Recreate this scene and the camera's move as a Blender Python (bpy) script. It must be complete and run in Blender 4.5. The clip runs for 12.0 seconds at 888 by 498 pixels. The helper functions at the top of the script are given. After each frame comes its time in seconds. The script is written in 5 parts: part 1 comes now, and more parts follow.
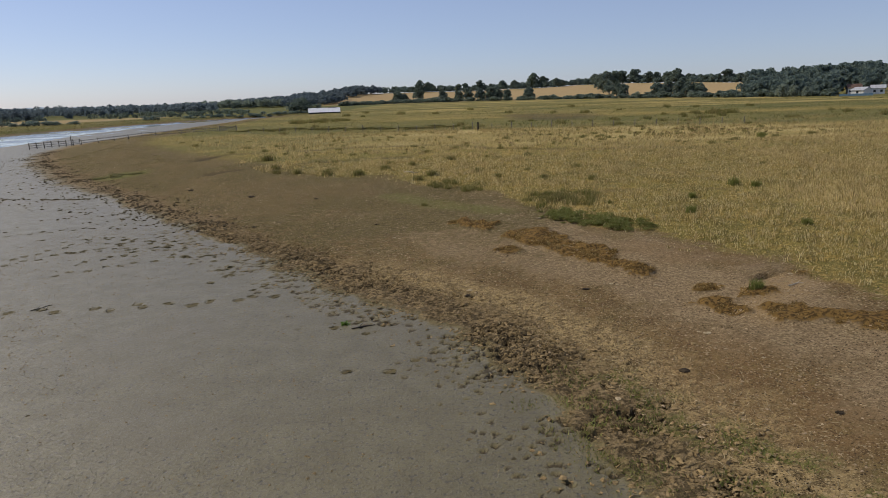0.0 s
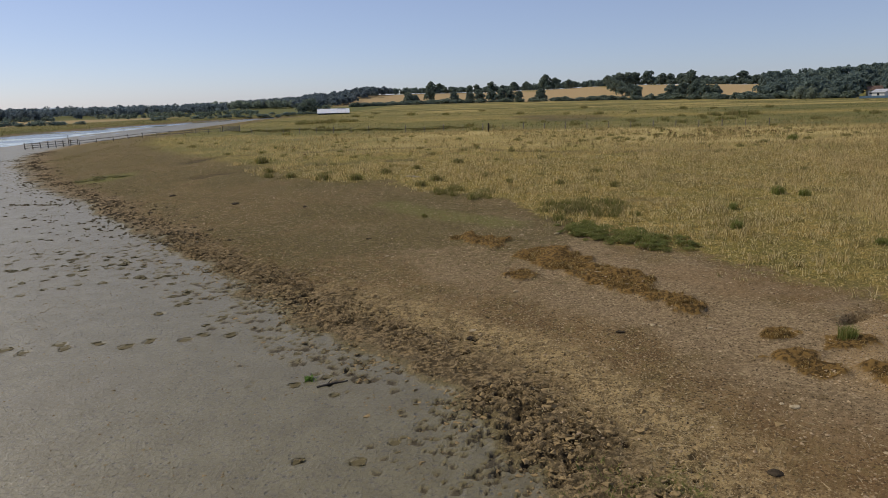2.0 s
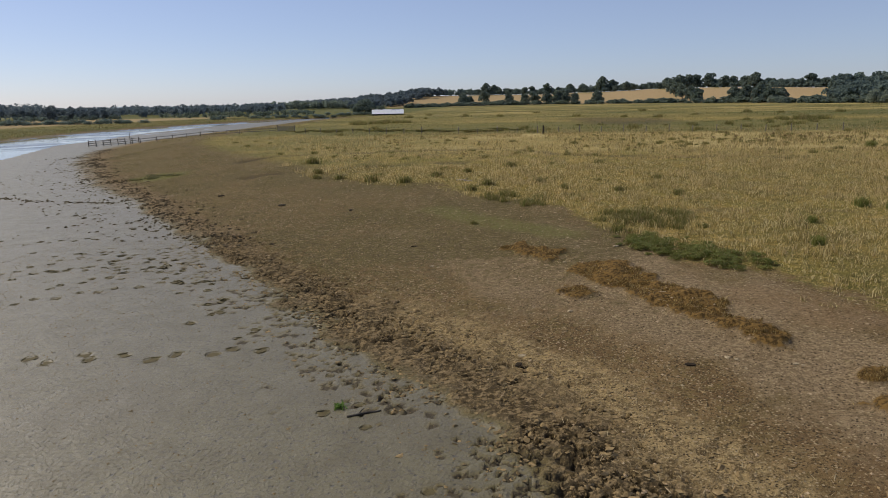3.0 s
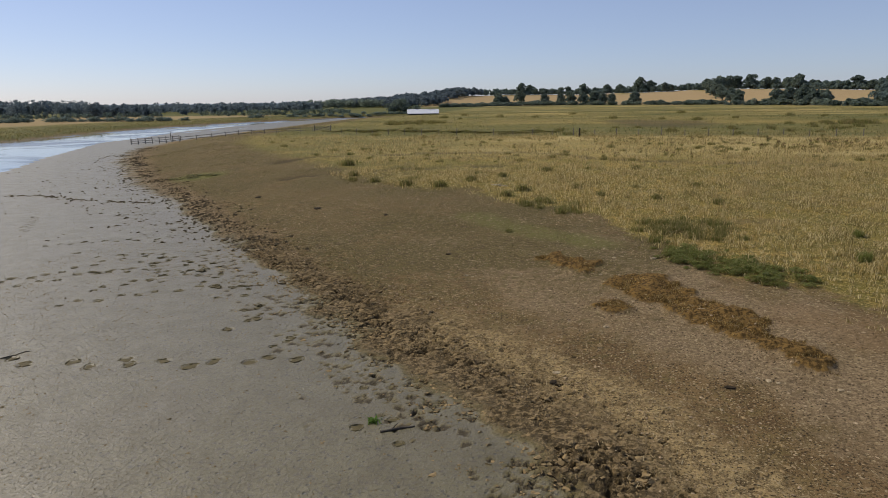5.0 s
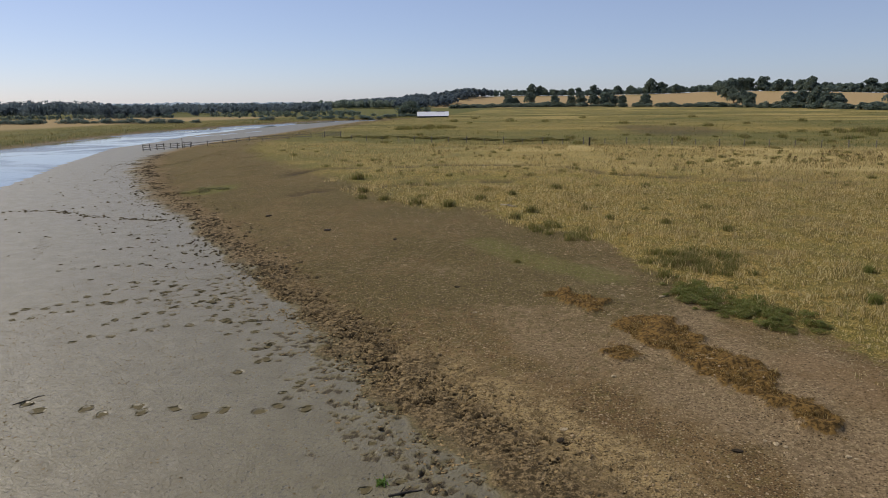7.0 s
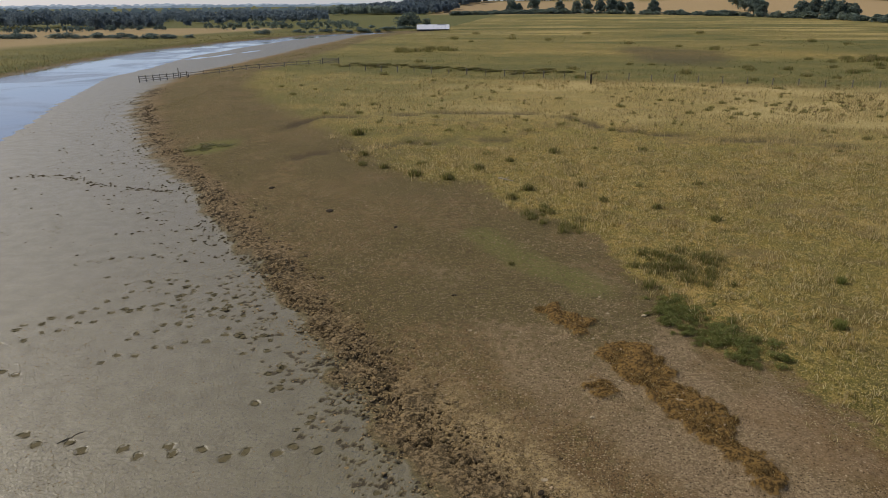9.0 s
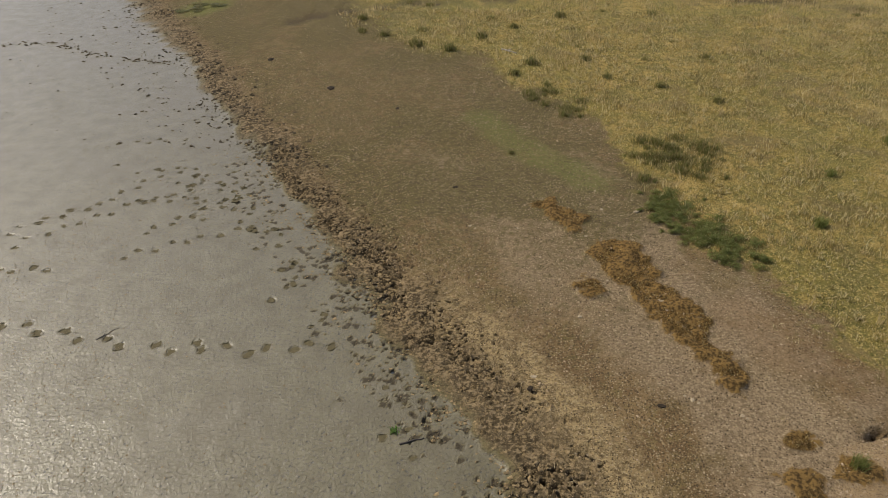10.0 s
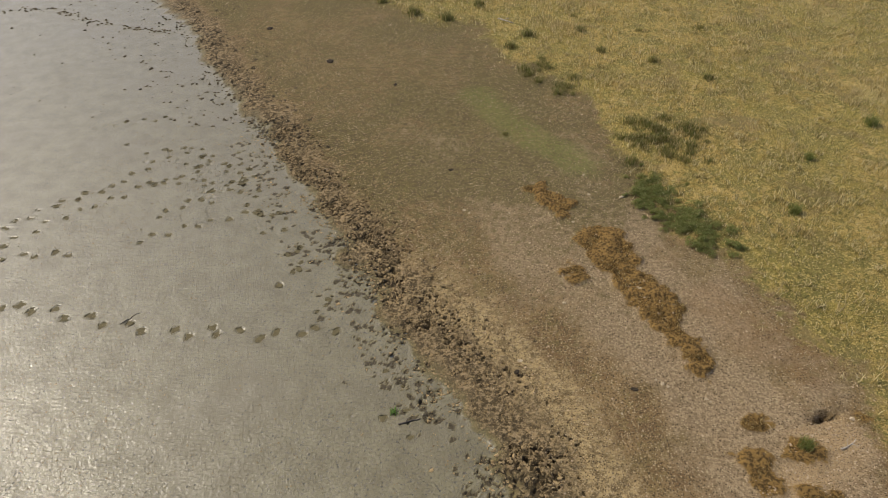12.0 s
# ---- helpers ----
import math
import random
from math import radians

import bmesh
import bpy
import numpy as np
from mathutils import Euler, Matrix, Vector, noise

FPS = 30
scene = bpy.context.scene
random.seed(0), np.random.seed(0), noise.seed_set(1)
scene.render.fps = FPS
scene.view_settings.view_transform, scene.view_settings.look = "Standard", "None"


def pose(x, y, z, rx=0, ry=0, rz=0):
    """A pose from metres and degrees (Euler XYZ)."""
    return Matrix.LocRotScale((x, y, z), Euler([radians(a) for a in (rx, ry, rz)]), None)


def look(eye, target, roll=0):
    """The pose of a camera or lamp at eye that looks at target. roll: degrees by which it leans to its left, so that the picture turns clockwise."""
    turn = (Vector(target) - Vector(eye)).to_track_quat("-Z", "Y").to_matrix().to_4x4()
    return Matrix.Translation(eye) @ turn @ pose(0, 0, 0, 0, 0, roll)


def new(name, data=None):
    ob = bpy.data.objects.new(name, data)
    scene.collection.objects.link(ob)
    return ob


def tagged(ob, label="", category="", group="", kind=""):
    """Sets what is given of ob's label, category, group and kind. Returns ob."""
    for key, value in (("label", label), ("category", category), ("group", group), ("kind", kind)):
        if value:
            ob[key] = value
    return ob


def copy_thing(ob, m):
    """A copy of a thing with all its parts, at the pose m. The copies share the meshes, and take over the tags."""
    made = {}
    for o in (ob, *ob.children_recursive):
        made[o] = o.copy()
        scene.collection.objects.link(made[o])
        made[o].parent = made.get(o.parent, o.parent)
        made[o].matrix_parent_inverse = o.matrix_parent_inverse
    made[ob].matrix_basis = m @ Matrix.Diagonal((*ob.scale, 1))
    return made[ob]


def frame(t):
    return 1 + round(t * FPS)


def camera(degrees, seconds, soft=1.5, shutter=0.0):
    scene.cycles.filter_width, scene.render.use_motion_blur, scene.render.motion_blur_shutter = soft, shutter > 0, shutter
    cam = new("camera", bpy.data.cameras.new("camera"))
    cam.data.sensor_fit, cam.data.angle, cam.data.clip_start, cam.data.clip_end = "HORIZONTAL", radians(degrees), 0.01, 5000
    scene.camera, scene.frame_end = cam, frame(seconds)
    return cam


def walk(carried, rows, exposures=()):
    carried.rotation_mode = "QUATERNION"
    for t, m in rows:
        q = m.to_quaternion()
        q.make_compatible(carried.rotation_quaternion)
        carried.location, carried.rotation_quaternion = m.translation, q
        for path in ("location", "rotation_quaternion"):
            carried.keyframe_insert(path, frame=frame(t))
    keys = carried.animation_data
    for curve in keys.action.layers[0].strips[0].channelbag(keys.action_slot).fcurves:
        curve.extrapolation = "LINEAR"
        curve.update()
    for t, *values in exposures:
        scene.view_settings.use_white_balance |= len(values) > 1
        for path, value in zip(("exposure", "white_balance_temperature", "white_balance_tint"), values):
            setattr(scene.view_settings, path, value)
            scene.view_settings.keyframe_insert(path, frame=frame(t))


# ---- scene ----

# ------------------------------------------------------------------ camera and its way
cam = camera(66.6, 12.0, soft=0.65)
PATH = [  # seconds, x, y, z, yaw, pitch, roll
    (0.0, 0.01, 0.01, 7.91, 0.00, -12.73, -1.83),
    (0.5, 0.11, 1.36, 7.84, -0.13, -12.69, -1.81),
    (1.0, 0.21, 2.84, 7.73, -0.05, -12.65, -1.81),
    (1.5, 0.35, 4.26, 7.64, 0.79, -12.59, -1.73),
    (2.0, 0.48, 5.66, 7.54, 0.91, -12.57, -1.67),
    (2.5, 0.51, 6.92, 7.51, 3.13, -12.41, -1.49),
    (3.0, 0.54, 7.68, 7.50, 5.35, -12.34, -1.29),
    (5.0, 0.43, 7.82, 7.91, 8.16, -12.35, -0.85),
    (5.5, 0.34, 7.92, 8.05, 8.57, -12.33, -0.78),
    (6.0, 0.34, 8.00, 8.26, 8.61, -12.36, -0.80),
    (6.5, 0.38, 8.05, 8.71, 8.78, -12.36, -0.68),
    (7.0, 0.42, 8.04, 9.55, 8.94, -12.38, -0.63),
    (7.2, 0.47, 8.01, 9.97, 9.02, -12.29, -0.68),
    (8.2, 0.55, 7.80, 12.80, 8.94, -12.60, -0.58),
    (8.8, 0.59, 7.69, 14.56, 8.88, -17.38, -0.53),
    (9.0, 0.66, 7.68, 15.15, 9.04, -20.13, -0.49),
    (9.5, 0.74, 7.66, 16.72, 9.18, -27.19, -0.62),
    (10.0, 0.77, 7.64, 18.17, 9.45, -33.47, -0.65),
    (10.5, 0.84, 7.49, 19.23, 9.59, -34.80, -0.67),
    (11.0, 0.95, 7.41, 19.99, 9.72, -37.77, -0.66),
    (11.5, 1.06, 7.34, 20.61, 9.83, -38.44, -0.68),
    (12.0, 1.09, 7.21, 21.16, 9.52, -38.45, -0.72),
]
walk(cam, [(t, pose(x, y, z, 0, 0, yaw) @ pose(0, 0, 0, 90 + pitch) @ pose(0, 0, 0, 0, 0, roll))
           for t, x, y, z, yaw, pitch, roll in PATH], exposures=[(0.0, -0.35), (6.5, -0.32), (9.0, -0.38), (9.6, -0.2), (10.2, 0.06), (11.0, 0.19), (12.0, 0.20)])

# ------------------------------------------------------------------ sky and sun
SUN_AZ, SUN_EL = radians(-64.0), radians(43.5)   # azimuth clockwise from +y
world = bpy.data.worlds.new("sky")
scene.world = world
world.use_nodes = True
wn = world.node_tree
sky = wn.nodes.new("ShaderNodeTexSky")
sky.sky_type, sky.sun_disc = "NISHITA", False
sky.sun_elevation, sky.sun_rotation = SUN_EL, SUN_AZ % (2 * math.pi)
sky.altitude, sky.air_density, sky.dust_density, sky.ozone_density = 50, 0.75, 0.5, 3.0
cool = wn.nodes.new("ShaderNodeMix")
cool.data_type, cool.blend_type = "RGBA", "MULTIPLY"
cool.inputs["Factor"].default_value = 1.0
cool.inputs[7].default_value = (0.995, 0.98, 1.09, 1.0)
wn.links.new(sky.outputs[0], cool.inputs[6])
haze = wn.nodes.new("ShaderNodeMix")   # thin summer haze over the whole sky
haze.data_type = "RGBA"
haze.inputs["Factor"].default_value = 0.33
haze.inputs[7].default_value = (4.7, 5.15, 6.6, 1.0)
wn.links.new(cool.outputs[2], haze.inputs[6])
wn.links.new(haze.outputs[2], wn.nodes["Background"].inputs[0])
wn.nodes["Background"].inputs[1].default_value = 0.122
sun_data = bpy.data.lights.new("sun", "SUN")
sun_data.energy, sun_data.angle, sun_data.color = 4.0, radians(0.5), (1.0, 0.90, 0.74)
sun = new("sun", sun_data)
toward = Vector((math.sin(SUN_AZ) * math.cos(SUN_EL), math.cos(SUN_AZ) * math.cos(SUN_EL), math.sin(SUN_EL)))
sun.matrix_basis = look(toward * 200, (0, 0, 0))

# ------------------------------------------------------------------ numeric helpers
rng = np.random.default_rng(7)


def lattice(ix, iy, seed):
    h = (ix.astype(np.int64) * 374761393 + iy.astype(np.int64) * 668265263 + seed * 974634541) & 0xFFFFFFFF
    h = ((h ^ (h >> 13)) * 1274126177) & 0xFFFFFFFF
    return ((h ^ (h >> 16)) & 0xFFFF) / 65535.0


def value_noise(x, y, scale, seed=0):
    """Smooth value noise in 0..1; scale is the size of a blotch in metres."""
    x, y = np.asarray(x, float) / scale, np.asarray(y, float) / scale
    ix, iy = np.floor(x), np.floor(y)
    fx, fy = x - ix, y - iy
    fx, fy = fx * fx * (3 - 2 * fx), fy * fy * (3 - 2 * fy)
    a, b = lattice(ix, iy, seed), lattice(ix + 1, iy, seed)
    c, d = lattice(ix, iy + 1, seed), lattice(ix + 1, iy + 1, seed)
    return (a * (1 - fx) + b * fx) * (1 - fy) + (c * (1 - fx) + d * fx) * fy


def fbm(x, y, scale, seed=0, octaves=3):
    total, weight = 0.0, 0.0
    for k in range(octaves):
        total = total + value_noise(x, y, scale / 2.1 ** k, seed + 17 * k) * 0.55 ** k
        weight += 0.55 ** k
    return total / weight


def step(a, b, v):
    v = np.clip((v - a) / (b - a), 0, 1)
    return v * v * (3 - 2 * v)


def line_distance(x, y, pts):
    """Distance to an open line, and how far along it (0..1 per whole line) the nearest place lies."""
    best = np.full(np.shape(x), 1e9)
    for (ax, ay), (bx, by) in zip(pts[:-1], pts[1:]):
        dx, dy = bx - ax, by - ay
        u = np.clip(((x - ax) * dx + (y - ay) * dy) / (dx * dx + dy * dy), 0, 1)
        best = np.minimum(best, np.hypot(x - ax - u * dx, y - ay - u * dy))
    return best


def inside(x, y, poly):
    hit = np.zeros(np.shape(x), bool)
    for (ax, ay), (bx, by) in zip(poly, poly[1:] + poly[:1]):
        if ay != by:
            hit ^= ((ay > y) != (by > y)) & (x < (bx - ax) * (y - ay) / (by - ay) + ax)
    return hit


def signed(x, y, line, closing):
    d = line_distance(x, y, line)
    return np.where(inside(x, y, line + closing), d, -d)


def polar(az, dist):
    a = radians(az)
    return dist * math.sin(a), dist * math.cos(a)


# ------------------------------------------------------------------ plan of the land
SHORE = [(40, -120), (14, -25), (8, 0), (5.5, 8), (4, 12), (2.9, 16.5), (1.6, 20), (0, 22.5), (-2.5, 25.5), (-5, 28.8), (-7.8, 32.5),
         (-11, 36.8), (-15.5, 42.8), (-21, 49.3), (-30, 60.8), (-43, 76.7), (-58, 98), (-66, 111), (-73, 126), (-79, 145), (-82, 165),
         (-83, 190), (-87, 245), (-89, 297), (-92, 335), (-84, 362), (-60, 388)]
SHORE_BACK = [(-60, 6000), (6000, 6000), (6000, -120)]
FAR_SHORE = [(-50, -120), (-75, 0), (-95, 50), (-112, 110), (-122, 147), (-132, 188), (-138, 230), (-136, 265), (-128, 310),
             (-116, 345), (-98, 374), (-60, 392)]
FAR_BACK = [(-60, 6000), (-6000, 6000), (-6000, -120)]
WATER = [(-10, -100), (-30, -20), (-45, 30), (-64, 79), (-70, 92), (-78, 107), (-86, 125), (-96, 147), (-99, 168), (-108, 205),
         (-111, 250), (-111, 300), (-102, 345), (-60, 390)]
WATER_BACK = [(-60, 500), (-400, 500), (-400, -100)]
POOL = [(-102, 196), (-99, 222), (-97, 250), (-97.6, 252), (-101, 225), (-105, 197)]
GRASS = [(40, -90), (30, -10), (20, 14), (15.2, 20), (13.9, 22.6), (13.4, 24.8), (13.2, 27.6), (12.0, 29.6), (11.6, 31.6), (9.9, 33.4), (6.2, 39.6), (5.3, 43.3), (4.7, 47.6), (2.6, 51),
         (-1.2, 55.3), (-4.7, 60.2), (-10.5, 61), (-16, 66), (-25, 78), (-34, 90), (-48, 109), (-60, 130), (-66, 150), (-70, 200), (-78, 300), (-60, 380)]
MOSS = [[(4.2, 34.4), (5.0, 33.0), (6.0, 31.2), (6.9, 29.5)], [(6.9, 29.5), (7.5, 28.1), (8.1, 26.8)], [(1.0, 38.3), (1.7, 37.6), (2.5, 36.7)],
        [(3.1, 32.1), (3.5, 31.5)], [(9.5, 24.5), (10.1, 24.1)], [(9.0, 22.7), (9.7, 21.8)], [(11.0, 23.4), (11.4, 23.1)],
        [(11.3, 21.0), (12.4, 20.1), (13.3, 18.9), (15, 17.2)], [(13.2, 25.2), (13.9, 24.6)]]
MOSS_WIDE = [0.95, 0.65, 0.6, 0.4, 0.32, 0.55, 0.4, 0.75, 0.45]
HOLE = (12.1, 24.6)
RUTS = [[(-24, 71), (-18.5, 75.6), (-10.7, 79.6), (-4, 80)], [(-31, 86), (-29.5, 94), (-20.4, 96), (-14, 98.8), (-4.9, 99.5), (2.6, 97), (6.4, 89), (14.6, 84.4), (30, 81)],
        [(-15.5, 58), (-10, 57.3)], [(14, 62), (19, 52), (24, 38)]]
GREEN_PATCH = [(-3.4, 49), (-1.2, 46), (0.8, 43.4), (3.2, 41.2)]


def foot_of_hill(az):
    """Distance at which the marsh ends, by bearing."""
    return np.interp(az, [-60, -20, -8, -3, 2, 6, 12, 18, 23.4, 28.6, 33, 60], [2500, 900, 770, 800, 800, 750, 680, 590, 500, 460, 425, 380])


def hill_height(x, y):
    """Rising land beyond the marsh, by bearing and distance."""
    az = np.degrees(np.arctan2(x, y))
    dist = np.hypot(x, y)
    foot = foot_of_hill(az)
    top = np.interp(az, [-30, -20, -16, -12.5, -9.5, -6.7, -5, -2, 3, 8, 12, 16, 20, 23, 26, 33, 60],
                    [0, 0, 0.5, 5, 10, 15, 14, 14, 13, 14, 15.5, 15, 13, 11, 11, 13, 20])
    return top * step(0, 225, dist - foot), dist - foot, az


def zones(x, y):
    """Everything that the plan says about places: heights and what covers them."""
    x, y = np.asarray(x, float), np.asarray(y, float)
    z = {}
    near, far, wet = signed(x, y, SHORE, SHORE_BACK), signed(x, y, FAR_SHORE, FAR_BACK), signed(x, y, WATER, WATER_BACK)
    pool = np.where(inside(x, y, POOL), line_distance(x, y, POOL + POOL[:1]), 0)
    rough = fbm(x, y, 1.6, 3) - 0.5
    near_r = near + 1.6 * rough + (fbm(x, y, 6, 41) - 0.5) * 1.6
    z["near"], z["far"], z["wet"] = near, far, wet
    z["near_r"] = near_r
    land = np.maximum(near, far) > 0
    z["mud"] = step(0.5, -0.5, np.maximum(near_r, far))
    height = np.where(near > 0, np.interp(near, [0, 1, 3.5, 8, 12, 30, 60], [0.02, 0.08, 0.2, 0.5, 0.9, 1.1, 1.2]), 0.0)
    height = np.where(far > 0, np.interp(far, [0, 3, 15], [0.0, 0.8, 1.0]), height)
    wet_depth = -0.1 * step(-6, 0, wet) - 0.4 * step(0, 6, wet) - 0.3 * step(0, 0.8, pool)
    height = np.where(land, height, wet_depth)
    grass = signed(x, y, GRASS, SHORE_BACK) + (fbm(x, y, 1.6, 11) - 0.5) * 2.6 + (fbm(x, y, 7, 12) - 0.5) * 2.6
    z["grass_d"] = grass
    loose = 7 * step(52, 80, y)
    z["grass"] = np.maximum(step(-1.3, 1.6 + loose, grass), step(0, 2.5, far))
    # short turf on the bank further up the river
    z["turf"] = step(16, 40, y - 0.5 * (x + 6)) * step(0.8, 3.5, near_r) * (0.6 + 0.4 * step(0.35, 0.6, fbm(x, y, 4, 23)))
    moss = np.zeros(np.shape(x))
    for line, wide in zip(MOSS, MOSS_WIDE):
        d = line_distance(x, y, line) + (fbm(x, y, 0.6, 29) - 0.5) * 1.2 + (fbm(x, y, 2.0, 30) - 0.46) * 0.9
        moss = np.maximum(moss, step(wide + 0.3, wide - 0.3, d))
    z["moss"] = moss
    z["churn"] = step(-0.7, 0.1, near_r) * step(3.0, 1.0, near_r) * step(150, 110, y)
    litter_edge = near_r + 2.0 * (fbm(x, y, 3.0, 31) - 0.5)
    z["litter"] = step(0.6, 2.4, litter_edge) * step(5.6, 3.0, litter_edge) * step(38, 27, y)
    algae = step(2.6, 0.8, line_distance(x, y, [(3.6, 16.4), (4.6, 14.2), (6.0, 12.4), (8, 9)])) * step(0.42, 0.6, fbm(x, y, 0.5, 37))
    lawn = 0.8 * step(1.9, 0.5, line_distance(x, y, GREEN_PATCH) + 1.2 * (fbm(x, y, 1.4, 43) - 0.5))
    nettle = step(3.5, 2.0, np.hypot(x + 36, y - 76.5))
    z["algae"] = np.maximum(np.maximum(algae, 0.8 * lawn), nettle)
    z["shell"] = 0.8 * step(1.5, 0.2, line_distance(x, y, [(10.5, 21.3), (11.2, 22.2), (11.9, 23.2), (12.5, 23.8)]) + 1.2 * (fbm(x, y, 0.8, 47) - 0.5))
    z["russet"] = np.maximum(step(2.6, 0.6, line_distance(x, y, [(7.8, 18.6), (7.5, 16), (9.2, 14)]) + 1.6 * (fbm(x, y, 1.5, 49) - 0.5)),
                             0.7 * step(1.7, 0.5, line_distance(x, y, [(9.0, 30.8), (10.4, 28.6), (12.2, 27.2)]) + 1.4 * (fbm(x, y, 1.2, 51) - 0.5)))
    rut = np.zeros(np.shape(x))
    for line in RUTS[:2]:
        rut = np.maximum(rut, step(1.3, 0.3, line_distance(x, y, line) + 1.4 * (fbm(x, y, 2, 53) - 0.5)))
    brown = step(1.2, 0.5, np.hypot((x - 33) / 15, (y - 205) / 36) + 0.7 * (fbm(x, y, 12, 57) - 0.5))
    rut = np.maximum(rut, 0.75 * brown)
    z["rut"] = rut
    z["gravel"] = step(4.0, 7.5, near_r) * step(0.8, -2.0, grass) * step(50, 40, y)
    hill, beyond, az = hill_height(x, y)
    crop = step(6, 14, beyond) * step(226, 214, beyond) * ((az > -9.6) & (az < 24)) * ((near > 0) | (y > 600))
    far_crop = step(40, 60, far) * step(200, 180, far) * step(420, 400, y) * step(-150, -160, x) * 0.8
    z["crop"] = np.maximum(crop, far_crop)
    # belts of the marsh: tall dry grass, then a green wet belt, then mixed pasture
    belt = y + 0.18 * x + 14 * (fbm(x, y, 30, 61) - 0.5)
    tall = np.maximum(step(86, 104, belt) * (0.35 + 0.65 * step(0.42, 0.58, fbm(x * 0.6, y, 9, 65))) * step(146, 134, belt) * step(-75, -40, x), 0)
    tall = np.maximum(tall, step(19, 26, x) * step(88, 60, y) * step(0.42, 0.56, fbm(x, y, 7, 67)))
    strips = step(0.54, 0.66, fbm(x * 0.22, y, 14, 77)) * (0.3 * step(165, 200, y) + 0.7 * step(255, 290, y))
    tall = tall * (0.4 + 0.6 * step(-45, 5, x))
    z["tall"] = np.maximum(tall * step(2, 13, grass), 0.45 * strips) * z["grass"]
    z["green"] = (1 - strips) * (step(134, 146, belt) * step(215, 190, belt) * 0.8 + step(215, 240, belt) * (0.45 + 0.5 * step(0.4, 0.62, fbm(x * 0.4, y, 24, 71)))) * (0.7 + 0.3 * step(0.4, 0.55, fbm(x * 0.5, y, 5, 79)))
    z["green"] = np.maximum(z["green"], 0.55 * step(4, -26, x) * step(58, 74, y) * (0.5 + 0.5 * step(0.38, 0.6, fbm(x, y, 6, 81))))
    z["green"] = np.where(far > 0, 0.65 + 0.3 * step(0.4, 0.6, fbm(x, y, 25, 73)) + step(395, 430, y), z["green"])
    soft = fbm(x, y, 4, 5, 3) - 0.5
    height = height + land * (0.10 * soft + 0.05 * rough * step(0, 4, near)) + 0.22 * z["grass"] * land * (fbm(x, y, 9, 83) - 0.5)
    height = height + 0.10 * moss - 0.22 * rut * (y < 140) + np.where(land, hill, 0)
    height = height - 0.9 * step(14, 4, np.hypot(x - 5, y - 152) * 0 + np.abs(belt - 148)) * (near > 30) * step(-45, -30, x) * step(12, -6, x) * 0.25
    hx, hy = (x - HOLE[0]), (y - HOLE[1])
    hu, hv = 0.9 * hx + 0.44 * hy, -0.44 * hx + 0.9 * hy
    z["hole"] = step(1.1, 0.8, np.minimum(np.hypot((hu - 0.22) / 0.26, (hv - 0.05) / 0.2), np.hypot((hu + 0.2) / 0.36, hv / 0.12)) + 0.8 * (fbm(x, y, 0.22, 91) - 0.5))
    height = height + 0.08 * step(-0.1, 0.5, hv) * step(1.4, 0.7, np.hypot(hu / 1.2, hv / 1.6)) - 0.5 * z["hole"]
    z["z"] = height
    return z


def ground_z(x, y):
    return zones(np.atleast_1d(np.asarray(x, float)), np.atleast_1d(np.asarray(y, float)))["z"]


# ------------------------------------------------------------------ mesh helpers
def mesh_of(name, verts, faces, material=None, smooth=False):
    """A mesh from arrays; all faces have the same number of corners."""
    me = bpy.data.meshes.new(name)
    verts, faces = np.asarray(verts, np.float32), np.asarray(faces, np.int32)
    k = faces.shape[1]
    me.vertices.add(len(verts))
    me.vertices.foreach_set("co", verts.ravel())
    me.loops.add(faces.size)
    me.loops.foreach_set("vertex_index", faces.ravel())
    me.polygons.add(len(faces))
    me.polygons.foreach_set("loop_start", np.arange(0, faces.size, k, dtype=np.int32))
    me.polygons.foreach_set("loop_total", np.full(len(faces), k, np.int32))
    me.polygons.foreach_set("use_smooth", np.full(len(faces), smooth))
    me.update(calc_edges=True)
    me.validate()
    if material:
        me.materials.append(material)
    return me


def finish(name, bm, material, smooth=False):
    me = bpy.data.meshes.new(name)
    bmesh.ops.recalc_face_normals(bm, faces=bm.faces)
    bm.to_mesh(me)
    bm.free()
    me.materials.append(material)
    for p in me.polygons:
        p.use_smooth = smooth
    return me


def part(name, bm, material, parent, label="", smooth=False):
    ob = new(name, finish(name, bm, material, smooth))
    ob.parent = parent
    return tagged(ob, label)


def part_mesh(name, me, parent, label=""):
    ob = new(name, me)
    ob.parent = parent
    return tagged(ob, label)


def box(bm, x0, x1, y0, y1, z0, z1, bevel=0.0):
    made = bmesh.ops.create_cube(bm, size=1, matrix=Matrix.Translation(((x0 + x1) / 2, (y0 + y1) / 2, (z0 + z1) / 2)) @ Matrix.Diagonal((x1 - x0, y1 - y0, z1 - z0, 1)))
    if bevel:
        edges = list({e for v in made["verts"] for e in v.link_edges})
        bmesh.ops.bevel(bm, geom=edges, offset=bevel, segments=1, affect="EDGES")


